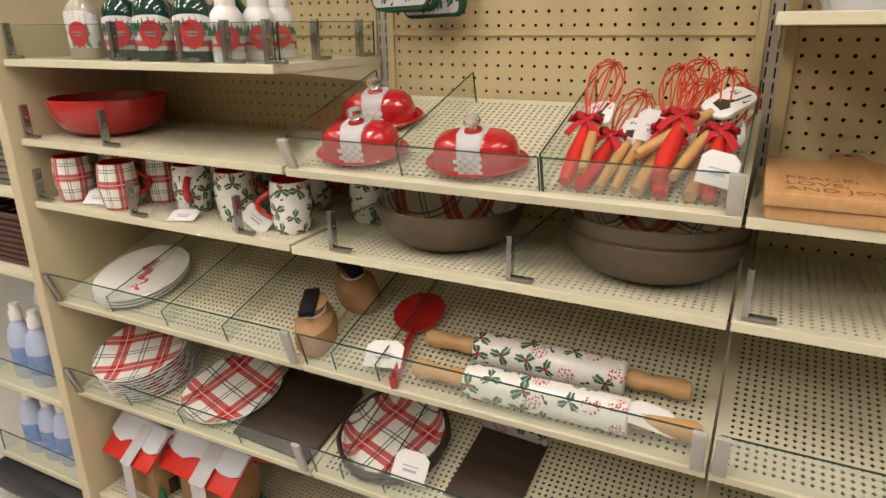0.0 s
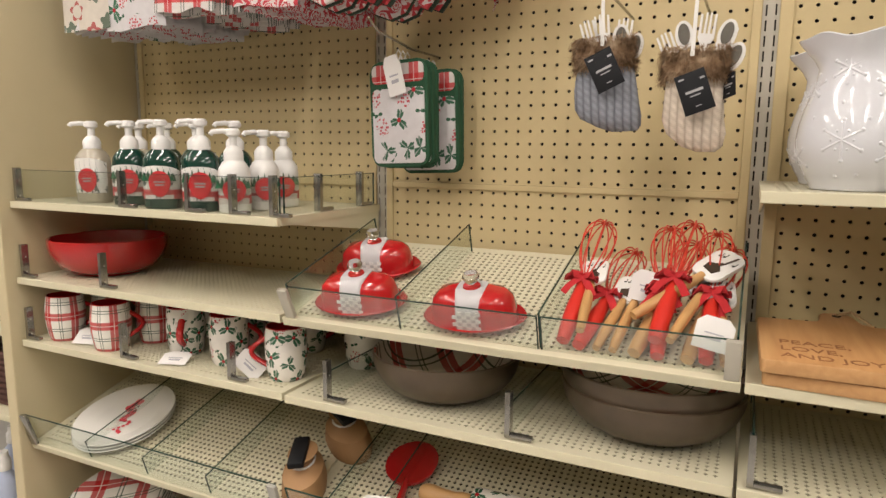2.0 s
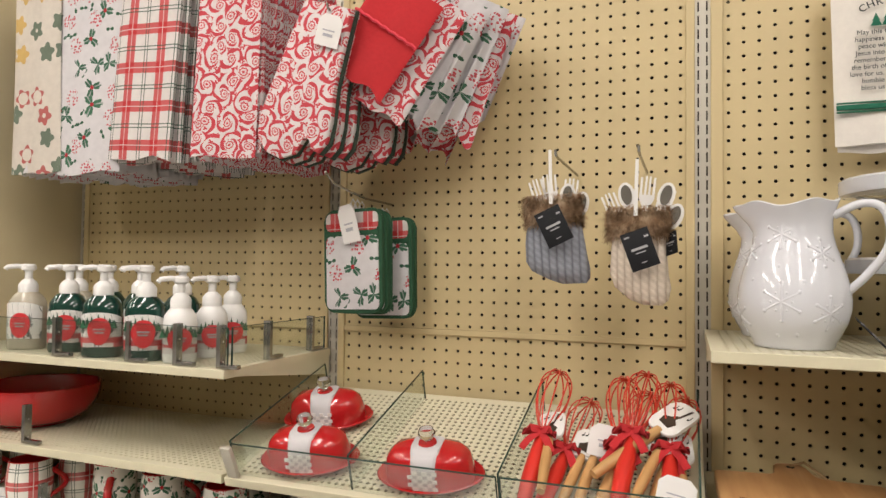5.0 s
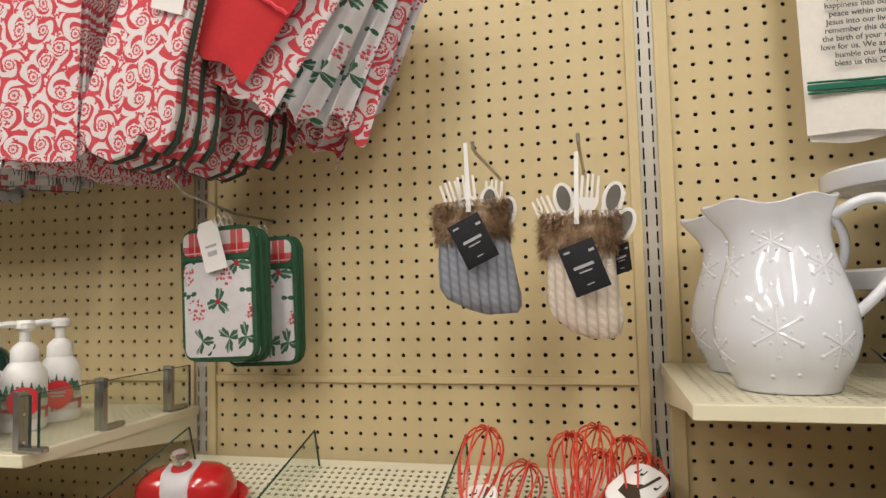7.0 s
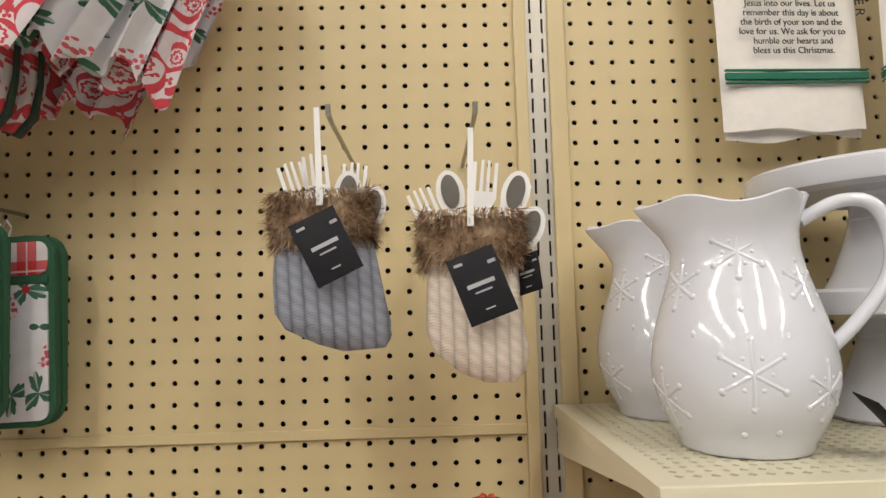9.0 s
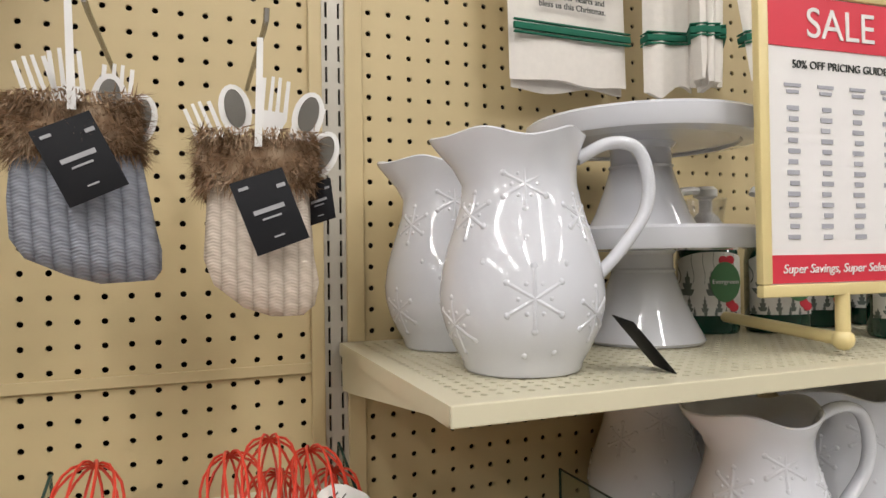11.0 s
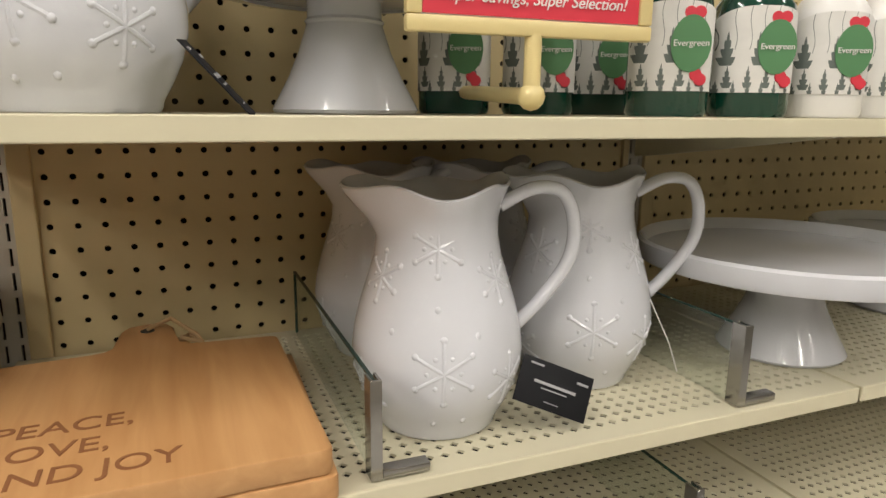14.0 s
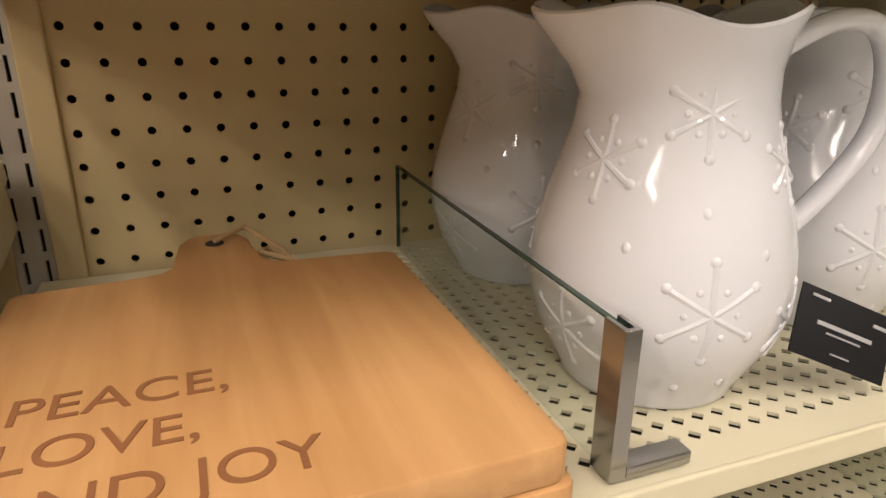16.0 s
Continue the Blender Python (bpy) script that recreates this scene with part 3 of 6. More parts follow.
def ceiling_light():
    t = thing("ceiling_light", "long white fluorescent fixture fixed to the ceiling", "ceiling light", group="aisle lights")
    part("housing", boxed(-0.09, 0.09, -0.62, 0.62, 0.03, 0.1, 0.008), M["metal_white"], t)
    for x in (-0.045, 0.045):
        part("tube", tube(bmesh.new(), [(x, -0.59, 0.012), (x, 0.59, 0.012)], 0.014, 10), M["lamp"], t, "glowing fluorescent tube")
    return t


first = ceiling_light()
for i, (x, y) in enumerate(LAMPS):
    m = pose(x, y, CEIL)
    if i == 0:
        first.matrix_basis = m
    else:
        copy_thing(first, m)
    la = bpy.data.lights.new("fluorescent_lamp", "AREA")
    la.shape, la.size, la.size_y, la.energy, la.color = "RECTANGLE", 0.15, 1.2, LAMP_POWER, LAMP_COLOR
    lo = new("fluorescent_lamp", la)
    lo.matrix_basis = pose(x, y, CEIL - 0.012)


# pegboard: every hole a true hole with depth
def pegboard(x0, x1, z0, z1):
    n = 28
    c0 = (x0 + x1) / 2 - (n - 1) * PITCH / 2 + (0.0055 if x0 > -0.1 else 0.0)
    k0, k1 = round((z0 - Z_HOLES) / PITCH), round((z1 - Z_HOLES) / PITCH)
    vs, fs = [], []
    rad, dep, h = 0.0034, 0.003, PITCH / 2
    octo = [(math.cos(radians(22.5 + 45 * i)), math.sin(radians(22.5 + 45 * i))) for i in range(8)]
    rim = [(h, h * 0.414), (h * 0.414, h), (-h * 0.414, h), (-h, h * 0.414), (-h, -h * 0.414), (-h * 0.414, -h), (h * 0.414, -h), (h, -h * 0.414)]
    corner = [(h, h), (-h, h), (-h, -h), (h, -h)]
    for i in range(n):
        for k in range(k0, k1 + 1):
            x, z, o = c0 + i * PITCH, Z_HOLES + k * PITCH, len(vs)
            vs += [(x + a, B, z + b) for a, b in rim]
            vs += [(x + a * rad, B, z + b * rad) for a, b in octo]
            vs += [(x + a * rad, B + dep, z + b * rad) for a, b in octo]
            vs += [(x + a, B, z + b) for a, b in corner]
            for j in range(8):
                q = (j + 1) % 8
                fs.append((o + j, o + q, o + 8 + q, o + 8 + j))
                fs.append((o + 8 + j, o + 8 + q, o + 16 + q, o + 16 + j))
            for j in range(4):
                fs.append((o + 2 * j, o + 24 + j, o + 2 * j + 1))
    me = bpy.data.meshes.new("pegboard")
    me.from_pydata(vs, [], fs)
    me.materials.append(M["peg"])
    lo, hi = c0 - h, c0 + (n - 1) * PITCH + h
    zl, zh = Z_HOLES + k0 * PITCH - h, Z_HOLES + k1 * PITCH + h
    return me, lo, hi, zl, zh


ZTOP = 2.30
for i, (x0, x1) in enumerate(BAYS):
    me, lo, hi, zl, zh = pegboard(x0, x1, 0.22, ZTOP)
    wall = tagged(new("pegboard_wall_%d" % (i + 1), me), "tan painted pegboard back panel with rows of holes", "pegboard", kind="structure")
    # near-black sheet stands in for the shade behind the holes
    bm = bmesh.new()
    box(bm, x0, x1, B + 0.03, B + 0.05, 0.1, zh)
    structure("panel_backing_%d" % (i + 1), bm, M["shade_fill"], "near-black sheet painted as the shade behind the pegboard", "backing")
    bm = bmesh.new()
    for a, b in ((x0 + 0.0135, lo + 0.0035), (hi - 0.0035, x1 - 0.0135)):
        box(bm, a, b, B - 0.006, B + 0.004, zl, zh, 0.0015)
    box(bm, lo + 0.0036, hi - 0.0036, B - 0.005, B - 0.0005, 1.3735, 1.3855, 0.001)
    box(bm, x0 + 0.0135, x1 - 0.0135, B - 0.006, B + 0.03, zh, zh + 0.03, 0.002)
    structure("panel_trim_%d" % (i + 1), bm, M["peg"], "tan steel frame rails of the pegboard panel", "trim")


def slotted_upright(x):
    xs = [-0.0135, -0.0088, -0.0060, 0.0060, 0.0088, 0.0135]
    bm = bmesh.new()
    y = B - 0.001
    k0, k1 = round((0.2 - Z_HOLES) / PITCH), round((ZTOP - Z_HOLES) / PITCH)
    for k in range(k0, k1):
        z = Z_HOLES + k * PITCH + 0.006
        zs = [z, z + 0.0075, z + PITCH]
        for a in range(5):
            for b in range(2):
                if a in (1, 3) and b == 1:
                    continue
                bm.faces.new([bm.verts.new((x + xs[p], y, zs[q])) for p, q in ((a, b), (a + 1, b), (a + 1, b + 1), (a, b + 1))])
        for a in (1, 3):
            for p in (a, a + 1):
                bm.faces.new([bm.verts.new((x + xs[p], yy, zz)) for yy, zz in ((y, zs[1]), (y + 0.004, zs[1]), (y + 0.004, zs[2]), (y, zs[2]))])
    return bm


for i, x in enumerate(UP):
    structure("upright_%d" % (i + 1), slotted_upright(x), M["upright"], "grey slotted steel shelving upright", "upright")
    # near-black strip paints the shade seen through the slots
    structure("upright_core_%d" % (i + 1), boxed(x - 0.013, x + 0.013, B + 0.012, B + 0.028, 0.1, ZTOP), M["shade_fill"], "dark hollow inside the upright", "upright")

structure("end_panel", boxed(-1.576, -1.5415, 0.885, B + 0.05, 0.12, ZTOP, 0.003), M["panel"], "beige laminate end panel of the shelving run", "panel")
structure("base_plinth", boxed(-1.54, 1.51, 0.93, B, 0.0, 0.14, 0.002), M["panel"], "beige kick plinth under the shelving", "plinth")


# perforated shelf deck, shared by all shelves of one size
def deck_mesh(w, d, holed=True):
    p = 0.0127
    n, k = int((w - 0.03) / p), int((d - 0.03) / p)
    mx, my = (w - n * p) / 2, (d - k * p) / 2
    vs, fs = [], []
    h, r, dep = p / 2, 0.0040, -0.002

    def quad(x0, x1, y0, y1):
        o = len(vs)
        vs.extend([(x0, y0, 0), (x1, y0, 0), (x1, y1, 0), (x0, y1, 0)])
        fs.append((o, o + 1, o + 2, o + 3))
    quad(0, w, 0, my), quad(0, w, d - my, d), quad(0, mx, my, d - my), quad(w - mx, w, my, d - my)
    for i in range(n):
        for j in range(k):
            x, y, o = mx + (i + 0.5) * p, my + (j + 0.5) * p, len(vs)
            if not holed:
                quad(x - h, x + h, y - h, y + h)
                continue
            vs.extend([(x - h, y - h, 0), (x + h, y - h, 0), (x + h, y + h, 0), (x - h, y + h, 0)])
            dia = [(x, y - r), (x + r, y), (x, y + r), (x - r, y)]
            vs.extend([(*q, 0) for q in dia] + [(*q, dep) for q in dia])
            for q in range(4):
                s = (q + 1) % 4
                fs.append((o + q, o + s, o + 4 + q))
                fs.append((o + s, o + 4 + s, o + 4 + q))
                fs.append((o + 4 + q, o + 4 + s, o + 8 + s, o + 8 + q))
    me = bpy.data.meshes.new("deck")
    me.from_pydata(vs, [], fs)
    me.materials.append(M["deck"])
    return me


W, D = 0.757, B - F - 0.008
DECK, SOLID = deck_mesh(W, D), deck_mesh(W, D, False)
bm = bmesh.new()
box(bm, 0, W, -0.0035, 0.0, -0.0145, 0.001, 0.0012)
box(bm, 0, W, 0.0, 0.010, -0.0145, -0.012)
for sx in (0.0, W - 0.0009):
    box(bm, sx, sx + 0.0009, 0.0, D, -0.0145, 0.0004)
LIP = finish("front_lip", bm, M["cream"])
bm = outline(bmesh.new(), [(0.02, -0.004), (D - 0.002, -0.004), (D - 0.002, -0.055), (D - 0.05, -0.05), (0.06, -0.018), (0.02, -0.014)], -0.0015, 0.0015, 0.0005)
bmesh.ops.rotate(bm, verts=bm.verts, matrix=Matrix.Rotation(radians(90), 3, "Z"))
UNDER = finish("underside", boxed(0.0012, W - 0.0012, 0.0105, D - 0.001, -0.0115, -0.0095), M["cream"])
# added near-black sheet so the deck holes look shaded; not a shelf part
DECK_SHADE = finish("deck_shade", boxed(0.0012, W - 0.0012, 0.001, D - 0.001, -0.0090, -0.0060), M["shade_fill"])
BRACKET = finish("bracket", bm, M["cream"])


def shelf(bay, z, back_rise=0.0, solid=False, note="cream perforated steel shelf on side brackets"):
    x0 = BAYS[bay][0] + 0.0025
    t = thing("shelf", note, "shelf", pose(x0, F, z, math.degrees(math.atan2(back_rise, D))), group="gondola shelves")
    for nm, me, x in (("deck", SOLID if solid else DECK, 0), ("front_lip", LIP, 0), ("underside", UNDER, 0), ("deck_shade", DECK_SHADE, 0), ("bracket", BRACKET, 0.004), ("bracket", BRACKET, W - 0.004)):
        o = new(nm, me)
        o.parent = t
        o.location = (x, 0, 0)
    return t


RISE = 0.103
shelf(0, 1.3325, note="cream steel shelf holding soap bottles")
shelf(0, 1.157, note="cream steel shelf holding a red bowl")
shelf(0, 1.009, note="cream perforated steel shelf holding mugs")
shelf(1, 1.154, RISE, note="cream perforated steel shelf sloping towards the aisle")
for bay in (0, 1, 2, 3):
    if bay:
        shelf(bay, 1.006)
    shelf(bay, 0.755, RISE, note="cream perforated steel shelf sloping towards the aisle")
    shelf(bay, 0.497, RISE, note="cream perforated steel shelf sloping towards the aisle")
    shelf(bay, 0.172, note="cream perforated steel base deck")
for bay in (2, 3):
    shelf(bay, 1.407, note="cream perforated steel shelf holding white serveware")
    shelf(bay, 1.155)


# ---- glass fences and clips ----
def glass_pane(x0, x1, y0, y1, z0, z1, label="clear glass shelf fence with a green edge", m=None, group="glass fences"):
    t = thing("glass_fence", label, "glass fence", m, group)
    o = part("pane", boxed(x0, x1, y0, y1, z0, z1 - 0.0012), M["glass"], t)
    o.visible_shadow = False
    o = part("polished_edge", boxed(x0, x1, y0, y1, z1 - 0.0011, z1), M["glass_edge"], t, "dark green glass edge")
    if x1 - x0 > y1 - y0:
        for x in (x0, x1):
            part("polished_edge", boxed(x - 0.0008, x + 0.0008, y0, y1, z0, z1), M["glass_edge"], t)
    else:
        for y in (y0, y1):
            part("polished_edge", boxed(x0, x1, y - 0.0008, y + 0.0008, z0, z1), M["glass_edge"], t)
    return t


def clip(x, y, z, h=0.075, turn=0, label="steel glass clip screwed to a shelf"):
    t = thing("glass_clip", label, "clip", pose(x, y, z, 0, 0, turn), "glass clips")
    rail = [(-0.0042, -0.0052), (0.0042, -0.0052), (0.0042, 0.010), (0.0021, 0.010), (0.0021, -0.0032), (-0.0021, -0.0032), (-0.0021, 0.010), (-0.0042, 0.010)]
    bm = outline(bmesh.new(), rail, 0.001, h, 0.0003)
    for v in bm.verts:
        v.co = Vector((v.co.x, v.co.z, v.co.y))
    part("channel", bm, M["steel"], t)
    part("foot", boxed(0.0044, 0.040, -0.0055, 0.006, 0.001, 0.008, 0.001), M["steel"], t)
    for zz in (0.012, h * 0.62):
        part("rivet", ball(bmesh.new(), (0.0042, 0.003, zz), 0.0016), M["upright"], t)
    return t


def end_clip(x, y, z, h, lean, color):
    t = thing("fence_end_clip", "pale plastic end clip of a glass fence", "clip", pose(x, y, z, -lean), "fence end clips")
    part("body", boxed(-0.010, 0.010, -0.003, 0.006, 0.001, h, 0.002), color, t)
    return t


YF = F + 0.010
glass_pane(-1.525, -0.785, YF, YF + 0.003, 1.334, 1.404)
glass_pane(-0.792, -0.789, YF + 0.02, B - 0.02, 1.334, 1.404)
for x in (-1.528, -1.190, -1.005, -0.895, -0.800):
    clip(x, YF, 1.333)
for y in (1.05, 1.20):
    clip(-0.7905, y, 1.333, 0.075, 90)
for x in (-1.528, -1.265):
    clip(x, YF, 1.158)
for x in (-1.530, -1.215, -0.915):
    clip(x, YF, 1.010)
for x in (-0.690, -0.345):
    clip(x, YF, 1.007)
glass_pane(-0.6915, -0.6885, YF + 0.012, B - 0.02, 1.008, 1.06)
glass_pane(-0.3465, -0.3435, YF + 0.012, B - 0.02, 1.008, 1.06)
clip(0.002, YF, 1.007)
glass_pane(0.0005, 0.0035, YF + 0.012, B - 0.02, 1.008, 1.08)
for x in (0.268, 0.603):
    glass_pane(x - 0.0015, x + 0.0015, YF + 0.002, B - 0.022, 1.157, 1.230)
    clip(x, YF, 1.1555, 0.076)
glass_pane(0.565, 0.568, YF + 0.002, B - 0.022, 1.008, 1.080)
clip(0.5665, YF, 1.0065, 0.076)
# sloping shelf: front fence and dividers follow its slope
slope = pose(0, F, 1.154, math.degrees(math.atan2(RISE, D)))
glass_pane(-0.762, -0.300, 0.010, 0.013, 0.001, 0.058, m=slope)
glass_pane(-0.294, -0.028, 0.010, 0.013, 0.001, 0.058, m=slope)
for x in (-0.764, -0.540, -0.297, -0.026):
    glass_pane(x - 0.0014, x + 0.0014, 0.014, D - 0.02, 0.001, 0.062, m=slope)
e = end_clip(-0.757, 0, 0, 0.062, 0, M["upright"])
e.matrix_basis = slope @ pose(-0.758, 0.001, 0, 8)
e = end_clip(-0.757, 0, 0, 0.062, 0, M["upright"])
e.matrix_basis = slope @ pose(-0.030, 0.001, 0, 0)
# lower sloping shelves: fences stand square to the slope
TIP = math.degrees(math.atan2(RISE, D))
MID, LOW = pose(0, F, 0.755, TIP), pose(0, F, 0.497, TIP)
for bay, tier in ((0, MID), (1, MID), (2, MID), (0, LOW), (1, LOW), (2, LOW)):
    x0, x1 = BAYS[bay]
    glass_pane(x0 + 0.012, x1 - 0.012, 0.002, 0.005, 0.001, 0.082, m=tier)
    for k, x in enumerate((x0 + 0.016, x1 - 0.016)):
        if bay == 1 and k == 0:
            continue
        e = end_clip(x, F, 0.756, 0.084, 0, M["frost"] if (bay or k) else M["steel"])
        e.matrix_basis = tier @ pose(x, -0.0035, 0)
for tier in (MID, LOW):
    for x in (-1.34, -1.16, -0.98, -0.70, -0.60):
        glass_pane(x - 0.0014, x + 0.0014, 0.008, D - 0.02, 0.001, 0.045, m=tier)
        e = end_clip(x, F, 0.756, 0.020, 0, M["steel"])
        e.matrix_basis = tier @ pose(x, D - 0.016, 0)


# ---- things ----
def price_tag(m, w=0.055, h=0.045, label="white paper price tag tied to a product", group="paper tags"):
    t = thing("price_tag", label, "tag", m, group)
    part("card", outline(bmesh.new(), [(-w / 2, 0), (w / 2, 0), (w / 2, h * 0.8), (w * 0.3, h), (-w * 0.3, h), (-w / 2, h * 0.8)], -0.0004, 0.0004), M["paper"], t, smooth=False)
    bars("print", [(0, h * 0.35, w * 0.4, h * 0.09), (0, h * 0.5, w * 0.5, h * 0.04)], M["grey_print"], t, pose(0, -0.0008, 0))
    return t


def black_tag(m, w=0.062, h=0.040):
    t = thing("hang_tag", "black card hang tag with pale print", "tag", m, "black hang tags")
    part("card", boxed(-w / 2, w / 2, -0.0005, 0.0005, -h, 0, 0.0002), M["black"], t)
    bars("print", [(0, -h * 0.47, w * 0.58, h * 0.06), (0, -h * 0.58, w * 0.36, h * 0.025), (-w * 0.30, -h * 0.12, w * 0.18, h * 0.04),
                   (w * 0.36, -h * 0.22, w * 0.16, h * 0.05), (0, -h * 0.84, w * 0.2, h * 0.02)], M["print"], t, pose(0, -0.0009, 0))
    return t


# soap bottles with pump heads
def soap_bottle(name, label, liquid, kind, group):
    t = thing(name, label, "soap bottle", group=group)
    s = 1.0 if kind != "white" else 0.84
    w, d = (0.036, 0.028) if kind != "white" else (0.030, 0.030)
    secs = [(0.0, 0, 0, w * 0.93, d * 0.93), (0.004, 0, 0, w, d), (0.085 * s, 0, 0, w, d), (0.100 * s, 0, 0, w * 0.95, d * 0.95), (0.112 * s, 0, 0, w * 0.74, d * 0.74), (0.120 * s, 0, 0, 0.016, 0.016)]
    part("bottle", loft(bmesh.new(), secs, 28, 0.75 if kind != "white" else 1.0), M[liquid], t)
    z = 0.120 * s
    part("collar", lathe(bmesh.new(), [(0.0, z - 0.002), (0.0185, z - 0.002), (0.0185, z + 0.014), (0.015, z + 0.020), (0.009, z + 0.026), (0, z + 0.026)], 24), M["white_plastic"], t, "white pump collar")
    bm = lathe(bmesh.new(), [(0, z + 0.026), (0.0075, z + 0.026), (0.0075, z + 0.042), (0.014, z + 0.046), (0.014, z + 0.054), (0.010, z + 0.058), (0, z + 0.058)], 20)
    tube(bm, [(0, 0, z + 0.051), (-0.018, -0.010, z + 0.053), (-0.034, -0.018, z + 0.051), (-0.037, -0.020, z + 0.046)], 0.005, 8)
    part("pump_head", bm, M["white_plastic"], t, "white pump head with a nozzle")
    # curved front label
    uvm = bmesh.new()
    uvl = uvm.loops.layers.uv.verify()
    n, zs = 14, [0.022 * s, 0.045 * s, 0.07 * s, 0.088 * s]
    if kind == "green":
        zs = [0.040, 0.052, 0.064, 0.076]
    elif kind == "white":
        zs = [0.040 * s, 0.05 * s, 0.06 * s, 0.066 * s]
    pw = 0.75 if kind != "white" else 1.0
    g = []
    for zz in zs:
        row = []
        for i in range(n + 1):
            a = radians(188 + 164 * i / n)
            c, q = math.cos(a), math.sin(a)
            row.append(uvm.verts.new(((w + 0.0008) * math.copysign(abs(c) ** pw, c), (d + 0.0008) * math.copysign(abs(q) ** pw, q), zz + (0.010 * math.sin(math.pi * i / n) if zz == zs[-1] else 0))))
        g.append(row)
    for j in range(3):
        for i in range(n):
            f = uvm.faces.new((g[j][i], g[j][i + 1], g[j + 1][i + 1], g[j + 1][i]))
            for lp in f.loops:
                lp[uvl].uv = (lp.vert.co.x, lp.vert.co.z)
    part("label", uvm, M["snow_label"], t, "pale winter scene label")
    yf = -d - 0.0018
    if kind == "evergreen":
        part("medallion", outline(bmesh.new(), [(0.012 + 0.017 * math.cos(a), 0.062 + 0.024 * math.sin(a)) for a in [2 * math.pi * k / 24 for k in range(24)]], yf, yf + 0.002), M["evergreen"], t, "green oval with print")
        lettering("lettering", "Evergreen", 0.0075, M["paper"], t, pose(0.012, yf - 0.0006, 0.060, 90))
        for spots in (((0.010, 0.088), (0.018, 0.088), (0.014, 0.084)), ((0.022, 0.032), (0.018, 0.036))):
            bm = bmesh.new()
            for x, zz in spots:
                lathe(bm, [(0, 0), (0.0055, 0), (0.0050, 0.0012), (0, 0.0014)], 12, Matrix.Translation((x, yf + 0.002, zz)) @ Matrix.Rotation(radians(90), 4, "X"))
            part("red_bow" if len(spots) == 3 else "cardinal_print", bm, M["sale_red"], t, "red printed bow" if len(spots) == 3 else "small red printed bird")
    else:
        part("medallion", outline(bmesh.new(), [(0.004 + 0.021 * math.cos(a) * (1 + 0.14 * math.sin(a)), 0.050 * s + 0.026 * s * math.sin(a)) for a in [2 * math.pi * k / 24 for k in range(24)]], yf, yf + 0.002), M["badge_red"], t, "red strawberry shaped badge")
        bars("print", [(0.004, 0.054 * s, 0.022, 0.003), (0.004, 0.048 * s, 0.018, 0.003)], M["print"], t, pose(0, yf - 0.0008, 0))
        if kind != "clear":
            for x, hh in ((-0.026, 0.016), (-0.018, 0.020), (-0.010, 0.024), (0.002, 0.027), (0.013, 0.023), (0.022, 0.019), (0.029, 0.015)):
                part("printed_fir", outline(bmesh.new(), [(x - 0.005, 0.056 * s), (x + 0.005, 0.056 * s), (x, 0.056 * s + hh)], -d - 0.0015, -d * 0.7), M["holly_leaf"], t, smooth=False)
            part("plaid_band", loft(bmesh.new(), [(0.020 * s, 0, 0, w + 0.0006, d + 0.0006), (0.040 * s, 0, 0, w + 0.0006, d + 0.0006)], 28, pw), M["plaid_cloth"], t, "red plaid band")
    return t


def place(maker, spots):
    """The first one is built, the others are copies."""
    a = None
    for x, y, z, rz in spots:
        m = pose(x, y, z, 0, 0, rz)
        if a is None:
            a = maker()
            a.matrix_basis = m
        else:
            copy_thing(a, m)
    return a


Z1 = 1.3335
place(lambda: soap_bottle("soap_bottle", "clear foaming soap bottle with red badge and white pump", "clear_soap", "clear", "soap bottles"), [(-1.352, 0.985, Z1, 18), (-1.330, 1.090, Z1, 25)])
place(lambda: soap_bottle("soap_bottle", "dark green foaming soap bottle with white pump", "dark_soap", "green", "soap bottles"),
      [(-1.234, 0.985, Z1, 30), (-1.110, 0.958, Z1, 28), (-1.000, 0.955, Z1, 30), (-1.010, 1.060, Z1, 34), (-1.13, 1.07, Z1, 0), (-1.25, 1.10, Z1, 0)])
place(lambda: soap_bottle("lotion_bottle", "white lotion bottle with red badge and pump", "white_plastic", "white", "lotion bottles"), [(-0.924, 0.962, Z1, 34), (-0.922, 1.045, Z1, 38), (-0.932, 1.120, Z1, 32)])


# red bowl, mugs, plaid bowls
def bowl(name, label, r, h, mat_out, mat_in, foot=0.45):
    t = thing(name, label, "bowl")
    pts = [(r * foot, 0.0), (r * foot, 0.004)]
    outer = [(r * (foot + (1 - foot) * math.sin(a)), 0.004 + (h - 0.004) * (1 - math.cos(a))) for a in [radians(90 * k / 10) for k in range(1, 11)]]
    inner = [(q - 0.006, z + 0.002) for q, z in outer][::-1][1:]
    part("outer_body", lathe(bmesh.new(), [(0, 0)] + pts + outer + [(r - 0.003, h + 0.002)], 56), mat_out, t)
    part("inner_face", lathe(bmesh.new(), [(r - 0.003, h + 0.002)] + [(r - 0.006, h)] + inner + [(0, 0.010)], 56), mat_in, t)
    return t


b = bowl("serving_bowl", "glossy red ceramic serving bowl on a shelf", 0.132, 0.085, M["red_glaze"], M["red_glaze"], 0.5)
b.matrix_basis = pose(-1.415, 1.060, 1.1575)
for i, (x, y, z, r, rz) in enumerate(((-0.520, 1.066, 1.0068, 0.138, 10), (-0.150, 1.072, 1.0068, 0.145, 40), (-0.152, 1.074, 1.0360, 0.147, 15))):
    b = bowl("dough_bowl", "brown stoneware bowl with red plaid glazed inside", r, 0.080 if i == 0 else 0.076, M["brown"], M["plaid_bowl"], 0.50)
    tagged(b, group="plaid bowls")
    b.matrix_basis = pose(x, y, z, 0, 0, rz)


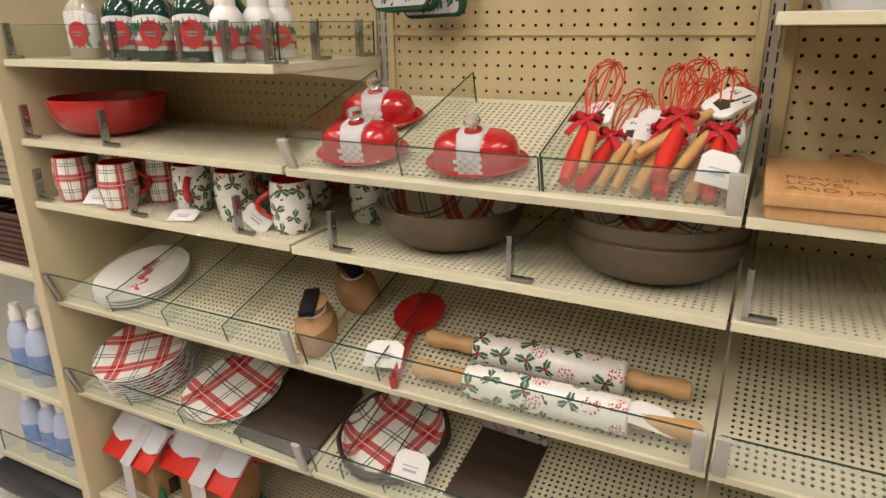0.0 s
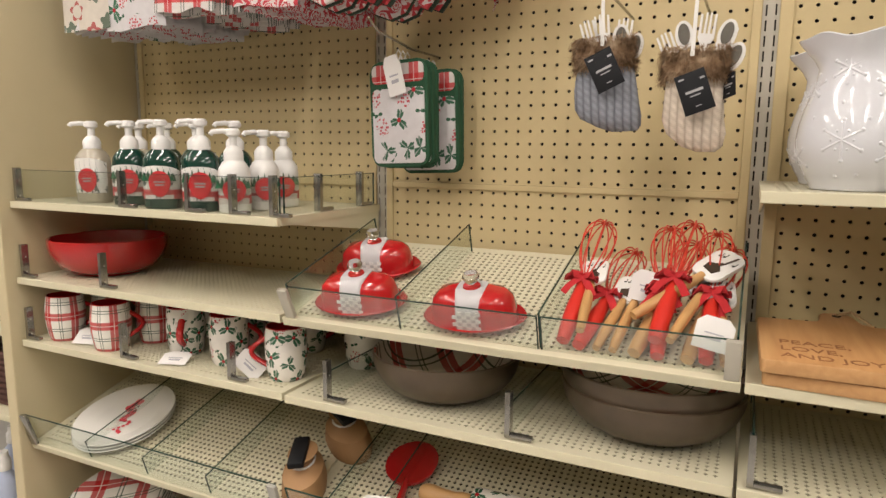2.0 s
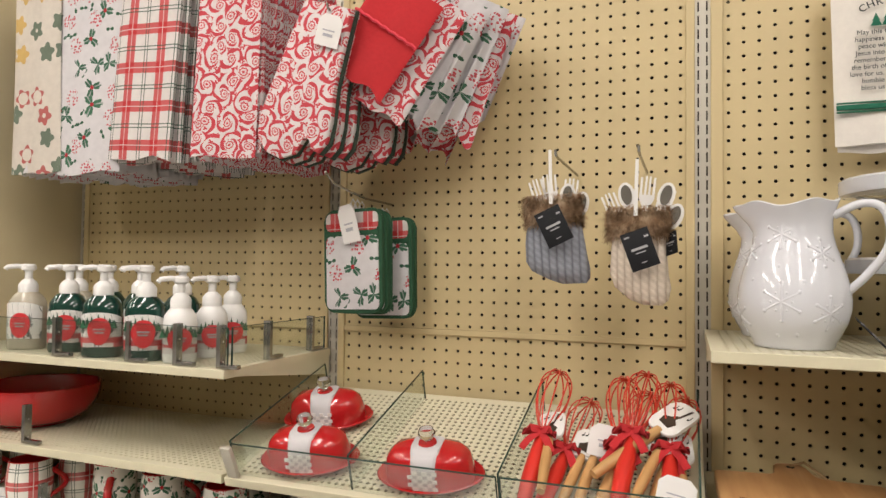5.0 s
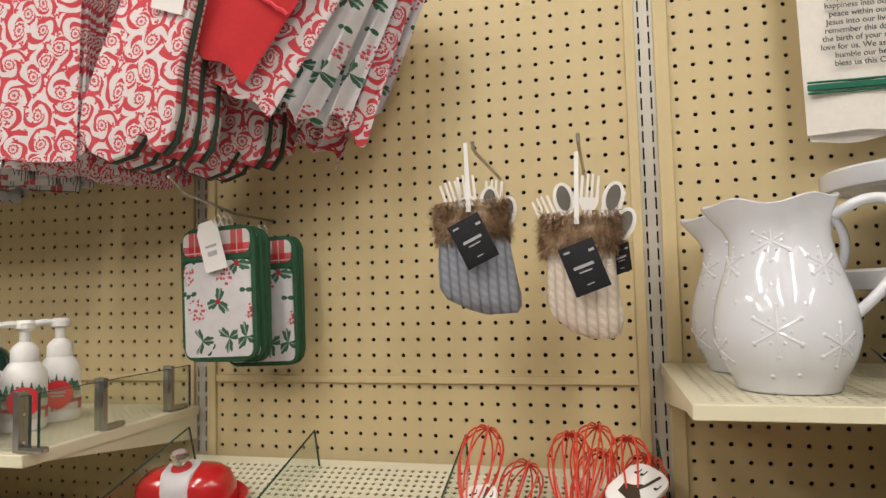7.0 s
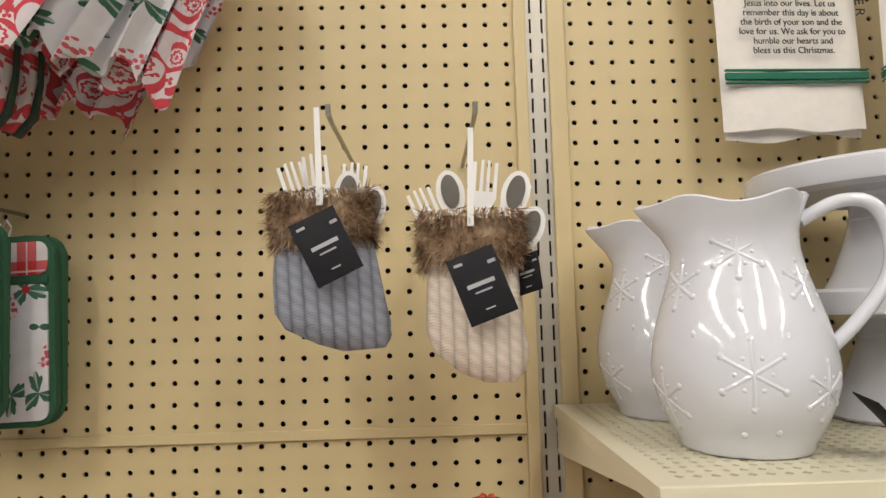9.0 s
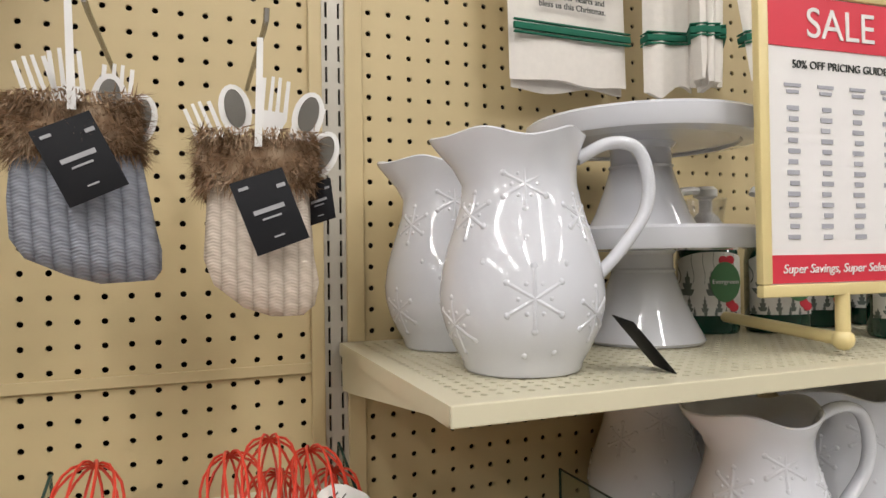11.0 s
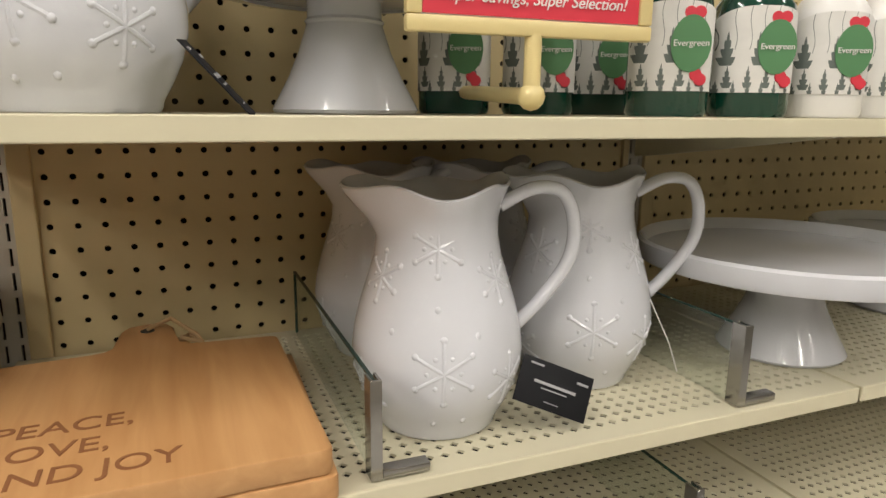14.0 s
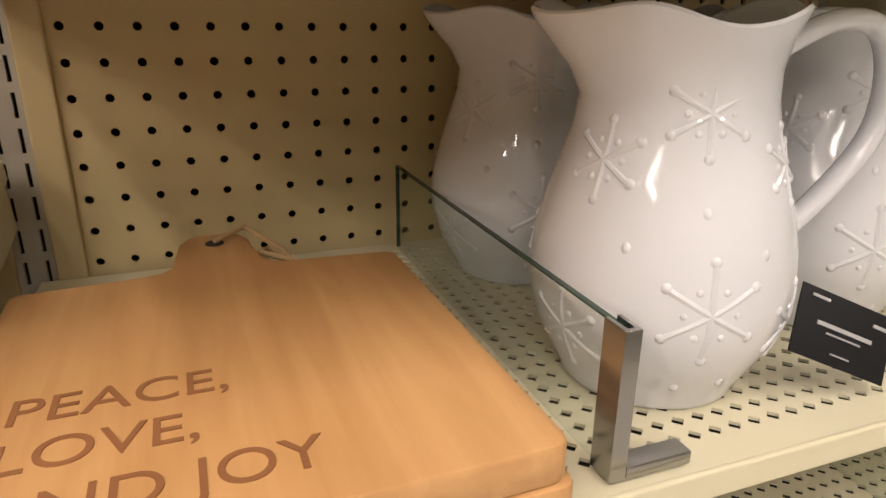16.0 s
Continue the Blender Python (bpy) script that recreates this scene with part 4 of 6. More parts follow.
def mug(name, label, glaze, inside, bulge, handle_mat):
    t = thing(name, label, "mug", group="mugs")
    r, h = 0.041, 0.104
    prof = [(0, 0), (r * 0.80, 0), (r * 0.84, 0.003)] + [(r * (0.86 + bulge * math.sin(math.pi * k / 12) + 0.08 * k / 12), 0.003 + (h - 0.003) * k / 12) for k in range(1, 13)]
    rt = prof[-1][0]
    part("body", lathe(bmesh.new(), prof, 44), M[glaze], t)
    part("inside", lathe(bmesh.new(), [(rt, h), (rt - 0.0015, h + 0.0015), (rt - 0.004, h)] + [(q - 0.004, z) for q, z in prof[3:-1]][::-1] + [(0, 0.008)], 44), M[inside], t, "red glazed inside")
    pts = [(r * 0.88 + 0.030 * math.sin(math.pi * k / 12), 0, 0.026 + 0.056 * k / 12) for k in range(13)]
    part("handle", tube(bmesh.new(), pts, 0.006, 10, lambda q: (0.0075, 0.005)), M[handle_mat], t, "red glazed handle")
    return t


place(lambda: mug("plaid_mug", "white ceramic mug with red and green plaid", "plaid_uv", "red_glaze", 0.14, "red_glaze"), [(-1.462, 0.968, 1.0095, 60), (-1.300, 0.962, 1.0095, 40), (-1.262, 1.050, 1.0095, 50), (-1.44, 1.07, 1.0095, 30)])
place(lambda: mug("holly_mug", "white ceramic mug with painted holly sprigs", "holly_uv", "red_glaze", 0.10, "red_glaze"),
      [(-1.128, 1.015, 1.0095, -55), (-0.995, 1.005, 1.0095, 30), (-0.830, 0.985, 1.0095, 215), (-1.05, 1.13, 1.0095, 10), (-0.90, 1.15, 1.0095, 40), (-0.735, 1.12, 1.0073, 60), (-1.17, 1.15, 1.0095, 0)])
for m in (pose(-1.375, 0.945, 1.012, -52, 0, 15), pose(-1.085, 0.930, 1.012, -72, 0, 20), pose(-0.905, 0.945, 1.018, -18, 38, 10)):
    price_tag(m, 0.06, 0.045)


# butter dishes
def butter_dish():
    t = thing("butter_dish", "red ceramic butter dish with a wrapped lid", "butter dish", group="butter dishes")
    part("plate", lathe(bmesh.new(), [(0, 0), (0.060, 0), (0.075, 0.004), (0.088, 0.014), (0.086, 0.016), (0.072, 0.008), (0, 0.006)], 44, squash=0.66), M["red_glaze"], t)
    secs = [(0.008, 0, 0, 0.072, 0.042), (0.030, 0, 0, 0.071, 0.041), (0.048, 0, 0, 0.066, 0.037), (0.058, 0, 0, 0.055, 0.029), (0.063, 0, 0, 0.034, 0.018), (0.0645, 0, 0, 0.012, 0.008)]
    part("lid", loft(bmesh.new(), secs, 40, 0.72), M["red_glaze"], t)
    band = [(z, 0, 0, 0.024, ry + 0.0022) for z, _, _, _, ry in secs[:4]] + [(0.0655, 0, 0, 0.024, 0.021)]
    part("paper_band", loft(bmesh.new(), band, 28, 0.35), M["silver_paper"], t, "grey checked paper band")
    bm = bmesh.new()
    for i in range(6):
        for j in range(5):
            if (i + j) % 2:
                box(bm, -0.0235 + i * 0.0078, -0.0157 + i * 0.0078, -0.0455, -0.0445, 0.009 + j * 0.0065, 0.0155 + j * 0.0065)
    part("check_print", bm, M["paper"], t, smooth=False)
    bm = lathe(bmesh.new(), [(0, 0.0655), (0.007, 0.066), (0.006, 0.071), (0.012, 0.076), (0.0145, 0.083), (0.011, 0.090), (0, 0.093)], 10)
    part("knob", bm, M["crystal"], t, "faceted clear knob")
    part("knob_seat", lathe(bmesh.new(), [(0, 0.0655), (0.015, 0.0655), (0.014, 0.068), (0, 0.068)], 24), M["red_glaze"], t)
    return t


dish = butter_dish()
spots = [(-0.648, 0.068, 8), (-0.690, 0.205, 12), (-0.425, 0.066, 6)]
for i, (x, y, rz) in enumerate(spots):
    m = slope @ pose(x, y, 0.0015, 0, 0, rz)
    if i == 0:
        dish.matrix_basis = m
    else:
        copy_thing(dish, m)


# whisks and spatulas lying in the last section of the sloping shelf
def whisk(handle_mat):
    t = thing("whisk", "red wire whisk with a round handle and ribbon", "whisk", group="whisks")
    part("handle", tube(bmesh.new(), [(0, k * 0.011, 0) for k in range(13)], 0.01, 14, lambda q: 0.0095 + 0.004 * math.sin(math.pi * min(1, q * 1.15)) * (1 - 0.35 * q)), handle_mat, t)
    for k in range(5):
        a = math.pi * k / 5
        pts = []
        for j in range(25):
            q = j / 24 * math.pi * 2 - math.pi
            s = (1 + math.cos(q)) / 2
            r = 0.036 * math.sin(q) * (0.30 + 0.70 * s ** 0.7)
            pts.append((r * math.cos(a), 0.130 + 0.135 * s, r * math.sin(a)))
        part("wire", tube(bmesh.new(), pts, 0.0013, 5), M["red_wire"], t, "red coated balloon wire")
    bm = bmesh.new()
    for s in (-1, 1):
        tube(bm, [(0, 0.125, 0.012), (s * 0.014, 0.119, 0.022), (s * 0.026, 0.115, 0.016), (s * 0.016, 0.121, 0.010), (0, 0.125, 0.012)], 0.005, 6, lambda q: (0.007, 0.0015))
        tube(bm, [(0, 0.125, 0.013), (s * 0.016, 0.100, 0.014), (s * 0.024, 0.088, 0.008)], 0.005, 6, lambda q: (0.006, 0.0012))
    part("ribbon", bm, M["red_cloth"], t, "red satin ribbon bow")
    return t


def spatula():
    t = thing("spatula", "wooden spatula with a printed white silicone head", "spatula", group="spatulas")
    part("handle", tube(bmesh.new(), [(0, k * 0.013, 0) for k in range(13)], 0.009, 12, lambda q: 0.0085 + 0.003 * math.sin(math.pi * q)), M["beech_y"], t)
    bm = outline(bmesh.new(), round_rect(-0.030, 0.030, 0.150, 0.235, 0.018), -0.004, 0.004, 0.003)
    bmesh.ops.rotate(bm, verts=bm.verts, matrix=Matrix.Rotation(radians(-90), 3, "X"))
    for v in bm.verts:
        v.co.y = abs(v.co.y)
    part("head", bm, M["white_plastic"], t, "white silicone head")
    bm = bmesh.new()
    for pts in ([(-0.014, 0.170), (0.010, 0.165), (0.016, 0.180), (0.006, 0.190), (0.010, 0.200), (0.003, 0.200), (-0.004, 0.192), (-0.016, 0.186)], [(0.006, 0.200), (0.010, 0.200), (0.016, 0.226), (0.012, 0.227)]):
        f = bm.faces.new([bm.verts.new((x, y, 0.0046)) for x, y in pts])
        g = bmesh.ops.extrude_face_region(bm, geom=[f])
        for v in g["geom"]:
            if isinstance(v, bmesh.types.BMVert):
                v.co.z += 0.0004
    part("print", bm, M["dark_wood"], t, "dark printed instrument shape", smooth=False)
    bm = bmesh.new()
    for x, y in ((-0.016, 0.212), (-0.008, 0.214), (0.021, 0.205)):
        ball(bm, (x, y, 0.0046), 0.0026, 0.2)
        box(bm, x + 0.0018, x + 0.003, y, y + 0.010, 0.0044, 0.005)
    part("printed_notes", bm, M["black_print"], t)
    return t


# (x, along the slope, height, turn, lift)
red_rows = [(-0.264, 0.020, 0.016, -3, 20), (-0.240, 0.017, 0.013, -9, 8), (-0.132, 0.018, 0.038, -6, 16), (-0.128, 0.016, 0.013, 3, 20), (-0.064, 0.017, 0.015, 1, 18)]
wood_rows = [(-0.160, 0.018, 0.012, -14, 14), (-0.088, 0.018, 0.013, -10, 12)]
for mat_h, rows in ((M["red_plastic"], red_rows), (M["beech_y"], wood_rows)):
    a = None
    for x, y, z, rz, lift in rows:
        m = slope @ pose(x, y, z, lift, 0, rz)
        if a is None:
            a = whisk(mat_h)
            a.matrix_basis = m
        else:
            copy_thing(a, m)
sp = spatula()
sp.matrix_basis = slope @ pose(-0.168, 0.058, 0.050, 12, 8, -40) @ Matrix.Scale(0.85, 4)
for x, y, z, lift, roll, rz in ((-0.238, 0.022, 0.036, 12, -8, 2), (-0.214, 0.018, 0.012, 12, 10, -8), (-0.190, 0.017, 0.013, 13, -12, -10), (-0.112, 0.018, 0.040, 10, 10, -14), (-0.040, 0.018, 0.014, 14, -10, 4)):
    copy_thing(sp, slope @ pose(x, y, z, lift, roll, rz) @ Matrix.Scale(0.85, 4))
price_tag(slope @ pose(-0.060, 0.016, 0.034, -35, 12, 0), 0.050, 0.046)
price_tag(slope @ pose(-0.160, 0.12, 0.040, -40, 16, 10), 0.055, 0.050)


# ---- white serveware ----
PITCHER_PROF = [(0.049, 0.0), (0.051, 0.003), (0.052, 0.008), (0.059, 0.020), (0.066, 0.035), (0.0705, 0.052), (0.0712, 0.066), (0.069, 0.084), (0.064, 0.104),
                (0.0575, 0.124), (0.052, 0.142), (0.0490, 0.158), (0.0495, 0.172), (0.053, 0.184), (0.057, 0.193), (0.059, 0.198)]


def prof_radius(z):
    for (r0, z0), (r1, z1) in zip(PITCHER_PROF, PITCHER_PROF[1:]):
        if z0 <= z <= z1:
            return r0 + (r1 - r0) * (z - z0) / (z1 - z0)
    return PITCHER_PROF[-1][0]


def snowflake(bm, a0, z0, s):
    def at(dx, dz, lift=-0.0004):
        r = prof_radius(z0 + dz)
        a = a0 + dx / r
        return ((r + lift) * math.cos(a), (r + lift) * math.sin(a), z0 + dz)
    for k in range(6):
        q = radians(90 + 60 * k)
        c, n = math.cos(q), math.sin(q)
        tube(bm, [at(c * s * j / 5, n * s * j / 5, -0.0011) for j in range(6)], 0.0020, 8)
        ball(bm, at(c * s, n * s, -0.0021), 0.0035)
        q += radians(30)
        tube(bm, [at(math.cos(q) * s * 0.13 * j, math.sin(q) * s * 0.13 * j, -0.0014) for j in range(5)], 0.0012, 6)
        ball(bm, at(math.cos(q) * s * 0.52, math.sin(q) * s * 0.52, -0.0015), 0.0024)


def pitcher():
    t = thing("pitcher", "glossy white ceramic pitcher with embossed snowflakes", "pitcher", group="white pitchers")
    inner = [(r - 0.004, z) for r, z in PITCHER_PROF[4:]][::-1]
    prof = [(0, 0.001), (0.043, 0.001)] + PITCHER_PROF + [(0.0575, 0.1995)] + inner + [(0, 0.030)]

    def warp(r, z, a, i):
        s = max(0.0, min(1.0, (z - 0.150) / 0.048))
        s = s * s * (3 - 2 * s)
        da = (a - math.pi + math.pi) % (2 * math.pi) - math.pi
        lip = math.exp(-(da / 0.42) ** 2)
        return r + s * (0.025 * lip - 0.003 * math.cos(2 * a) + 0.0022 * math.cos(5 * a)), z + s * (0.004 * math.cos(2 * a) + 0.003 * math.sin(5 * a) - 0.004 * lip)
    part("body", lathe(bmesh.new(), prof, 72, warp=warp), M["white"], t)
    ctrl = [Vector(c) for c in ((0.050, 0, 0.180), (0.078, 0, 0.194), (0.102, 0, 0.191), (0.113, 0, 0.167), (0.110, 0, 0.134), (0.087, 0, 0.100), (0.066, 0, 0.078))]
    pts = []
    for k in range(len(ctrl) - 1):
        p0, p1, p2, p3 = ctrl[max(k - 1, 0)], ctrl[k], ctrl[k + 1], ctrl[min(k + 2, len(ctrl) - 1)]
        for j in range(6):
            q = j / 6
            pts.append(0.5 * (2 * p1 + (p2 - p0) * q + (2 * p0 - 5 * p1 + 4 * p2 - p3) * q * q + (3 * p1 - p0 - 3 * p2 + p3) * q ** 3))
    pts.append(ctrl[-1])
    part("handle", tube(bmesh.new(), pts, 0.006, 14, lambda q: (0.0078, 0.0056)), M["white"], t, "curved white handle")
    for a, z, s in ((-91, 0.064, 0.025), (-95, 0.154, 0.020), (-152, 0.042, 0.022), (-146, 0.130, 0.019), (-42, 0.050, 0.021), (-42, 0.128, 0.018), (80, 0.066, 0.024), (30, 0.12, 0.016), (150, 0.08, 0.02)):
        bm = bmesh.new()
        snowflake(bm, radians(a), z, s)
        part("snowflake", bm, M["white"], t, "embossed snowflake")
    for a, z in ((-95, 0.110), (-126, 0.092), (-75, 0.022), (-68, 0.09), (-98, 0.020)):
        r = prof_radius(z)
        bm = ball(bmesh.new(), ((r - 0.0021) * math.cos(radians(a)), (r - 0.0021) * math.sin(radians(a)), z), 0.0030, 1.3)
        part("star", bm, M["white"], t, "small embossed star")
    return t


place(pitcher, [(0.096, 1.018, 1.4080, -18), (0.092, 1.178, 1.4080, -10), (0.346, 1.003, 1.1560, -16), (0.510, 1.043, 1.1560, -20), (0.350, 1.182, 1.1560, -12), (0.470, 1.19, 1.1560, -15)])


def cake_stand(r, h, base=0.066, neck=0.033):
    t = thing("cake_stand", "glossy white ceramic pedestal cake stand", "cake stand", group="cake stands")
    part("pedestal", lathe(bmesh.new(), [(base - 0.006, 0.002), (base - 0.002, 0.0), (base, 0.003), (base * 0.93, 0.012), (base * 0.78, 0.030), (base * 0.63, h * 0.5), (neck + 0.001, h * 0.72), (neck + 0.0025, h * 0.745), (neck, h * 0.77), (neck, h - 0.010), (neck + 0.006, h - 0.004), (0, h - 0.004)], 64), M["white"], t)
    part("plate", lathe(bmesh.new(), [(0, h - 0.004), (neck + 0.02, h - 0.004), (r * 0.8, h - 0.003), (r * 0.82, h - 0.006), (r * 0.985, h - 0.004), (r, h), (r, h + 0.016), (r - 0.003, h + 0.019), (r - 0.006, h + 0.016), (r - 0.010, h + 0.006), (0, h + 0.004)], 80), M["white"], t)
    return t


s1 = cake_stand(0.120, 0.106)
s1.matrix_basis = pose(0.300, 1.118, 1.408)
s2 = cake_stand(0.128, 0.112)
s2.matrix_basis = pose(0.300, 1.118, 1.5185)
s3 = cake_stand(0.160, 0.102)
s3.matrix_basis = pose(0.764, 1.020, 1.156)
s4 = cake_stand(0.125, 0.095)
s4.matrix_basis = pose(1.060, 1.08, 1.156)
for x, y in ((0.345, 1.14), (0.365, 1.09)):
    g = thing("glass_cup", "small clear glass cup on a cake stand", "cup", pose(x, y, 1.6295 - 0.1005), "glass cups")
    part("bowl", lathe(bmesh.new(), [(0, 0), (0.016, 0), (0.018, 0.004), (0.022, 0.035), (0.0225, 0.036), (0.021, 0.034), (0.016, 0.006), (0, 0.005)], 24), M["wrap"], g)
black_tag(pose(0.1605, 0.9637, 1.4522, -42.0, -4.5, 81.8), 0.036, 0.061)
black_tag(pose(0.4328, 0.9480, 1.2070, -25, 23.4, -12.4), 0.066, 0.038)
for p0, p1 in (((0.555, 0.99, 1.24), (0.590, 0.985, 1.165)),):
    c = thing("tag_string", "thin white string holding a hang tag", "string", group="tag strings")
    mid = [p0[i] * 0.5 + p1[i] * 0.5 for i in range(3)]
    part("cord", tube(bmesh.new(), [p0, (mid[0] + 0.004, mid[1] - 0.003, mid[2] - 0.006), p1], 0.0006, 5), M["paper"], c)


# ---- evergreen soap ----
Z2 = 1.4080
place(lambda: soap_bottle("soap_bottle", "green foaming soap bottle with snowy forest label", "green_soap", "evergreen", "evergreen soaps"),
      [(0.575, 1.015, Z2, -28), (0.662, 1.005, Z2, -24), (0.420, 1.150, Z2, -25), (0.500, 1.120, Z2, -20), (0.590, 1.145, Z2, -26), (0.680, 1.13, Z2, -20), (0.93, 1.01, Z2, -20)])
place(lambda: soap_bottle("lotion_bottle", "white lotion bottle with snowy forest label", "white_plastic", "evergreen", "evergreen lotions"), [(0.755, 1.000, Z2, -26), (0.842, 1.005, Z2, -22), (0.80, 1.12, Z2, -20)])
g = thing("fir_sprig", "dark green artificial fir sprig between bottles", "sprig", pose(0.665, 1.18, 1.409))
part("stem", tube(bmesh.new(), [(0, 0, 0), (0.004, 0, 0.09), (0.0, 0.004, 0.19)], 0.002, 6), M["dark_wood"], g)
bm = bmesh.new()
rng = random.Random(4)
for k in range(420):
    z = rng.uniform(0.12, 0.20)
    a, e, L = rng.uniform(0, 6.28), rng.uniform(-0.3, 0.9), rng.uniform(0.012, 0.03)
    p = Vector((rng.uniform(-0.035, 0.035), rng.uniform(-0.012, 0.012), z))
    d = Vector((math.cos(a) * math.cos(e), math.sin(a) * math.cos(e), math.sin(e)))
    s = d.cross(Vector((0, 0, 1))) * 0.0011
    bm.faces.new([bm.verts.new(q) for q in (p - s, p + s, p + d * L)])
tagged(part("needles", bm, M["holly_leaf"], g, "dense dark needles", smooth=False), kind="stuff")


# ---- sale sign ----
sg = thing("sale_sign", "red and white sale sign in yellow plastic frame on arm", "sign", pose(0.400, 0.952, 1.464, 0, 0, -3))
w, h = 0.0975, 0.288
bm = bmesh.new()
for x0, x1, z0, z1 in ((-w, w, 0, 0.0115), (-w, w, h - 0.0115, h), (-w, -w + 0.0115, 0.0116, h - 0.0116), (w - 0.0115, w, 0.0116, h - 0.0116)):
    box(bm, x0, x1, -0.004, 0.005, z0, z1, 0.002)
part("frame", bm, M["sign_yellow"], sg, "pale yellow plastic frame")
part("sheet", boxed(-w + 0.008, w - 0.008, -0.001, 0.003, 0.008, h - 0.008), M["paper"], sg, "white printed sheet", smooth=False)
part("bottom_band", boxed(-w + 0.0118, w - 0.0118, -0.002, -0.0011, 0.0125, 0.038), M["sale_red"], sg, "red band with white lettering", smooth=False)
part("top_band", boxed(-w + 0.0118, w - 0.0118, -0.002, -0.0011, h - 0.060, h - 0.0125), M["sale_red"], sg, "red band with white lettering", smooth=False)
lettering("lettering", "Super Savings, Super Selection!", 0.0118, M["paper"], sg, pose(0, -0.0026, 0.0215, 90), shear=0.25)
lettering("lettering", "SALE", 0.040, M["paper"], sg, pose(0, -0.0026, h - 0.050, 90))
lettering("lettering", "50% OFF PRICING GUIDE", 0.0105, M["black_print"], sg, pose(0, -0.0016, h - 0.079, 90))
rows = []
for c in range(4):
    x = -0.058 + c * 0.039
    rows += [(x, h - 0.095, 0.019, 0.003), (x, h - 0.101, 0.014, 0.003)]
    rows += [(x + 0.001 * math.sin(k * 2 + c), h - 0.116 - k * 0.0098, 0.0135 - 0.003 * ((k + c) % 2), 0.0042) for k in range(13)]
bars("table_print", rows, M["grey_print"], sg, pose(0, -0.0015, 0), "rows of small grey figures")
part("stem", tube(bmesh.new(), [(0, 0.002, 0.002), (0, 0.002, -0.040)], 0.0065, 14), M["sign_yellow"], sg)
part("knuckle", ball(bmesh.new(), (0, 0.002, -0.042), 0.0105), M["sign_yellow"], sg)
part("arm", tube(bmesh.new(), [(0, 0.004, -0.042), (0.02, 0.30, -0.030)], 0.0065, 12), M["sign_yellow"], sg, "yellow plastic arm")


# ---- cutting boards ----
def cutting_board(lettered):
    t = thing("cutting_board", "pale wooden handled board lying flat" + (" with burnt lettering" if lettered else " under another"), "cutting board", group="cutting boards")
    hw, L, th = 0.117, 0.238, 0.019
    pts = round_rect(-hw, hw, 0, L, 0.008, 4)
    k = next(i for i, p in enumerate(pts) if p[0] < 0)
    neck = [(0.046, L), (0.034, L + 0.003), (0.026, L + 0.012), (0.0245, L + 0.060), (0.018, L + 0.075), (0.0, L + 0.080), (-0.018, L + 0.075), (-0.0245, L + 0.060), (-0.026, L + 0.012), (-0.034, L + 0.003), (-0.046, L)]
    bm = outline(bmesh.new(), pts[:k] + neck + pts[k:], 0, th, 0.0025)
    for v in bm.verts:
        v.co = Vector((v.co.x, v.co.z, v.co.y))
    part("plank", bm, M["board"], t)
    # no hole is cut: a near-black disc paints its shade
    part("hang_hole", lathe(bmesh.new(), [(0, 0), (0.0065, 0), (0.0065, 0.0006), (0, 0.0006)], 20, Matrix.Translation((0, L + 0.055, th))), M["shade_fill"], t, "flat near-black disc painted as a drilled hole's shade")
    part("twine_loop", tube(bmesh.new(), [(0.0, L + 0.055, th + 0.002), (0.022, L + 0.070, th + 0.006), (0.045, L + 0.050, 0.012), (0.050, L + 0.028, 0.010), (0.030, L + 0.040, 0.014)], 0.0022, 7), M["twine"], t, "coarse twine loop")
    if lettered:
        for i, s in enumerate(("PEACE,", "LOVE,", "AND JOY")):
            lettering("lettering", s, 0.0285, M["burn"], t, pose(-0.093, 0.088 - i * 0.0335, th + 0.0002), "LEFT", label="burnt brown capitals", deep=0.0003)
    return t


b1 = cutting_board(False)
b1.matrix_basis = pose(0.122, 0.905, 1.1562, 0, 0, -1.5)
b2 = cutting_board(True)
b2.matrix_basis = pose(0.119, 0.902, 1.1758, 0, 0, 1.0)


# ---- plates, pins and the lower shelves ----
def plate(r, mat_top, label, group):
    t = thing("plate", label, "plate", group=group)
    part("rim", lathe(bmesh.new(), [(0, 0.001), (r * 0.58, 0.0), (r * 0.62, 0.002), (r * 0.97, 0.013), (r, 0.015), (r * 0.99, 0.0165)], 60), M["china"], t)
    part("top_face", lathe(bmesh.new(), [(r * 0.99, 0.0165), (r * 0.96, 0.0155), (r * 0.66, 0.006), (r * 0.60, 0.0045), (0, 0.004)], 60), mat_top, t)
    return t


p = plate(0.118, M["china"], "white china plate in a short stack", "white plates")
p.matrix_basis = MID @ pose(-1.356, 0.122, 0.001)
for k in (1, 2):
    copy_thing(p, MID @ pose(-1.356 + 0.002 * k, 0.122 + 0.001 * k, 0.001 + 0.0085 * k, 0, 0, 20 * k))
gm = thing("plate_decal", "red and brown festive figure printed on a plate", "print", MID @ pose(-1.350, 0.126, 0.0235, 0, 0, 118))
bm = bmesh.new()
rng = random.Random(8)
for k in range(26):
    x = -0.06 + 0.12 * k / 25
    ball(bm, (x, 0.010 * math.sin(k * 0.7) + rng.uniform(-0.006, 0.006), -0.0008), rng.uniform(0.004, 0.010 if k > 9 else 0.005), 0.12)
part("figure", bm, M["sale_red"], gm)
bm = bmesh.new()
for k in range(9):
    ball(bm, (0.0 + k * 0.006, rng.uniform(-0.014, 0.014), -0.0002), rng.uniform(0.003, 0.005), 0.15)
part("dark_marks", bm, M["dark_wood"], gm)
p = plate(0.122, M["plaid_plate"], "white plate with red and green plaid in a tall stack", "plaid plates")
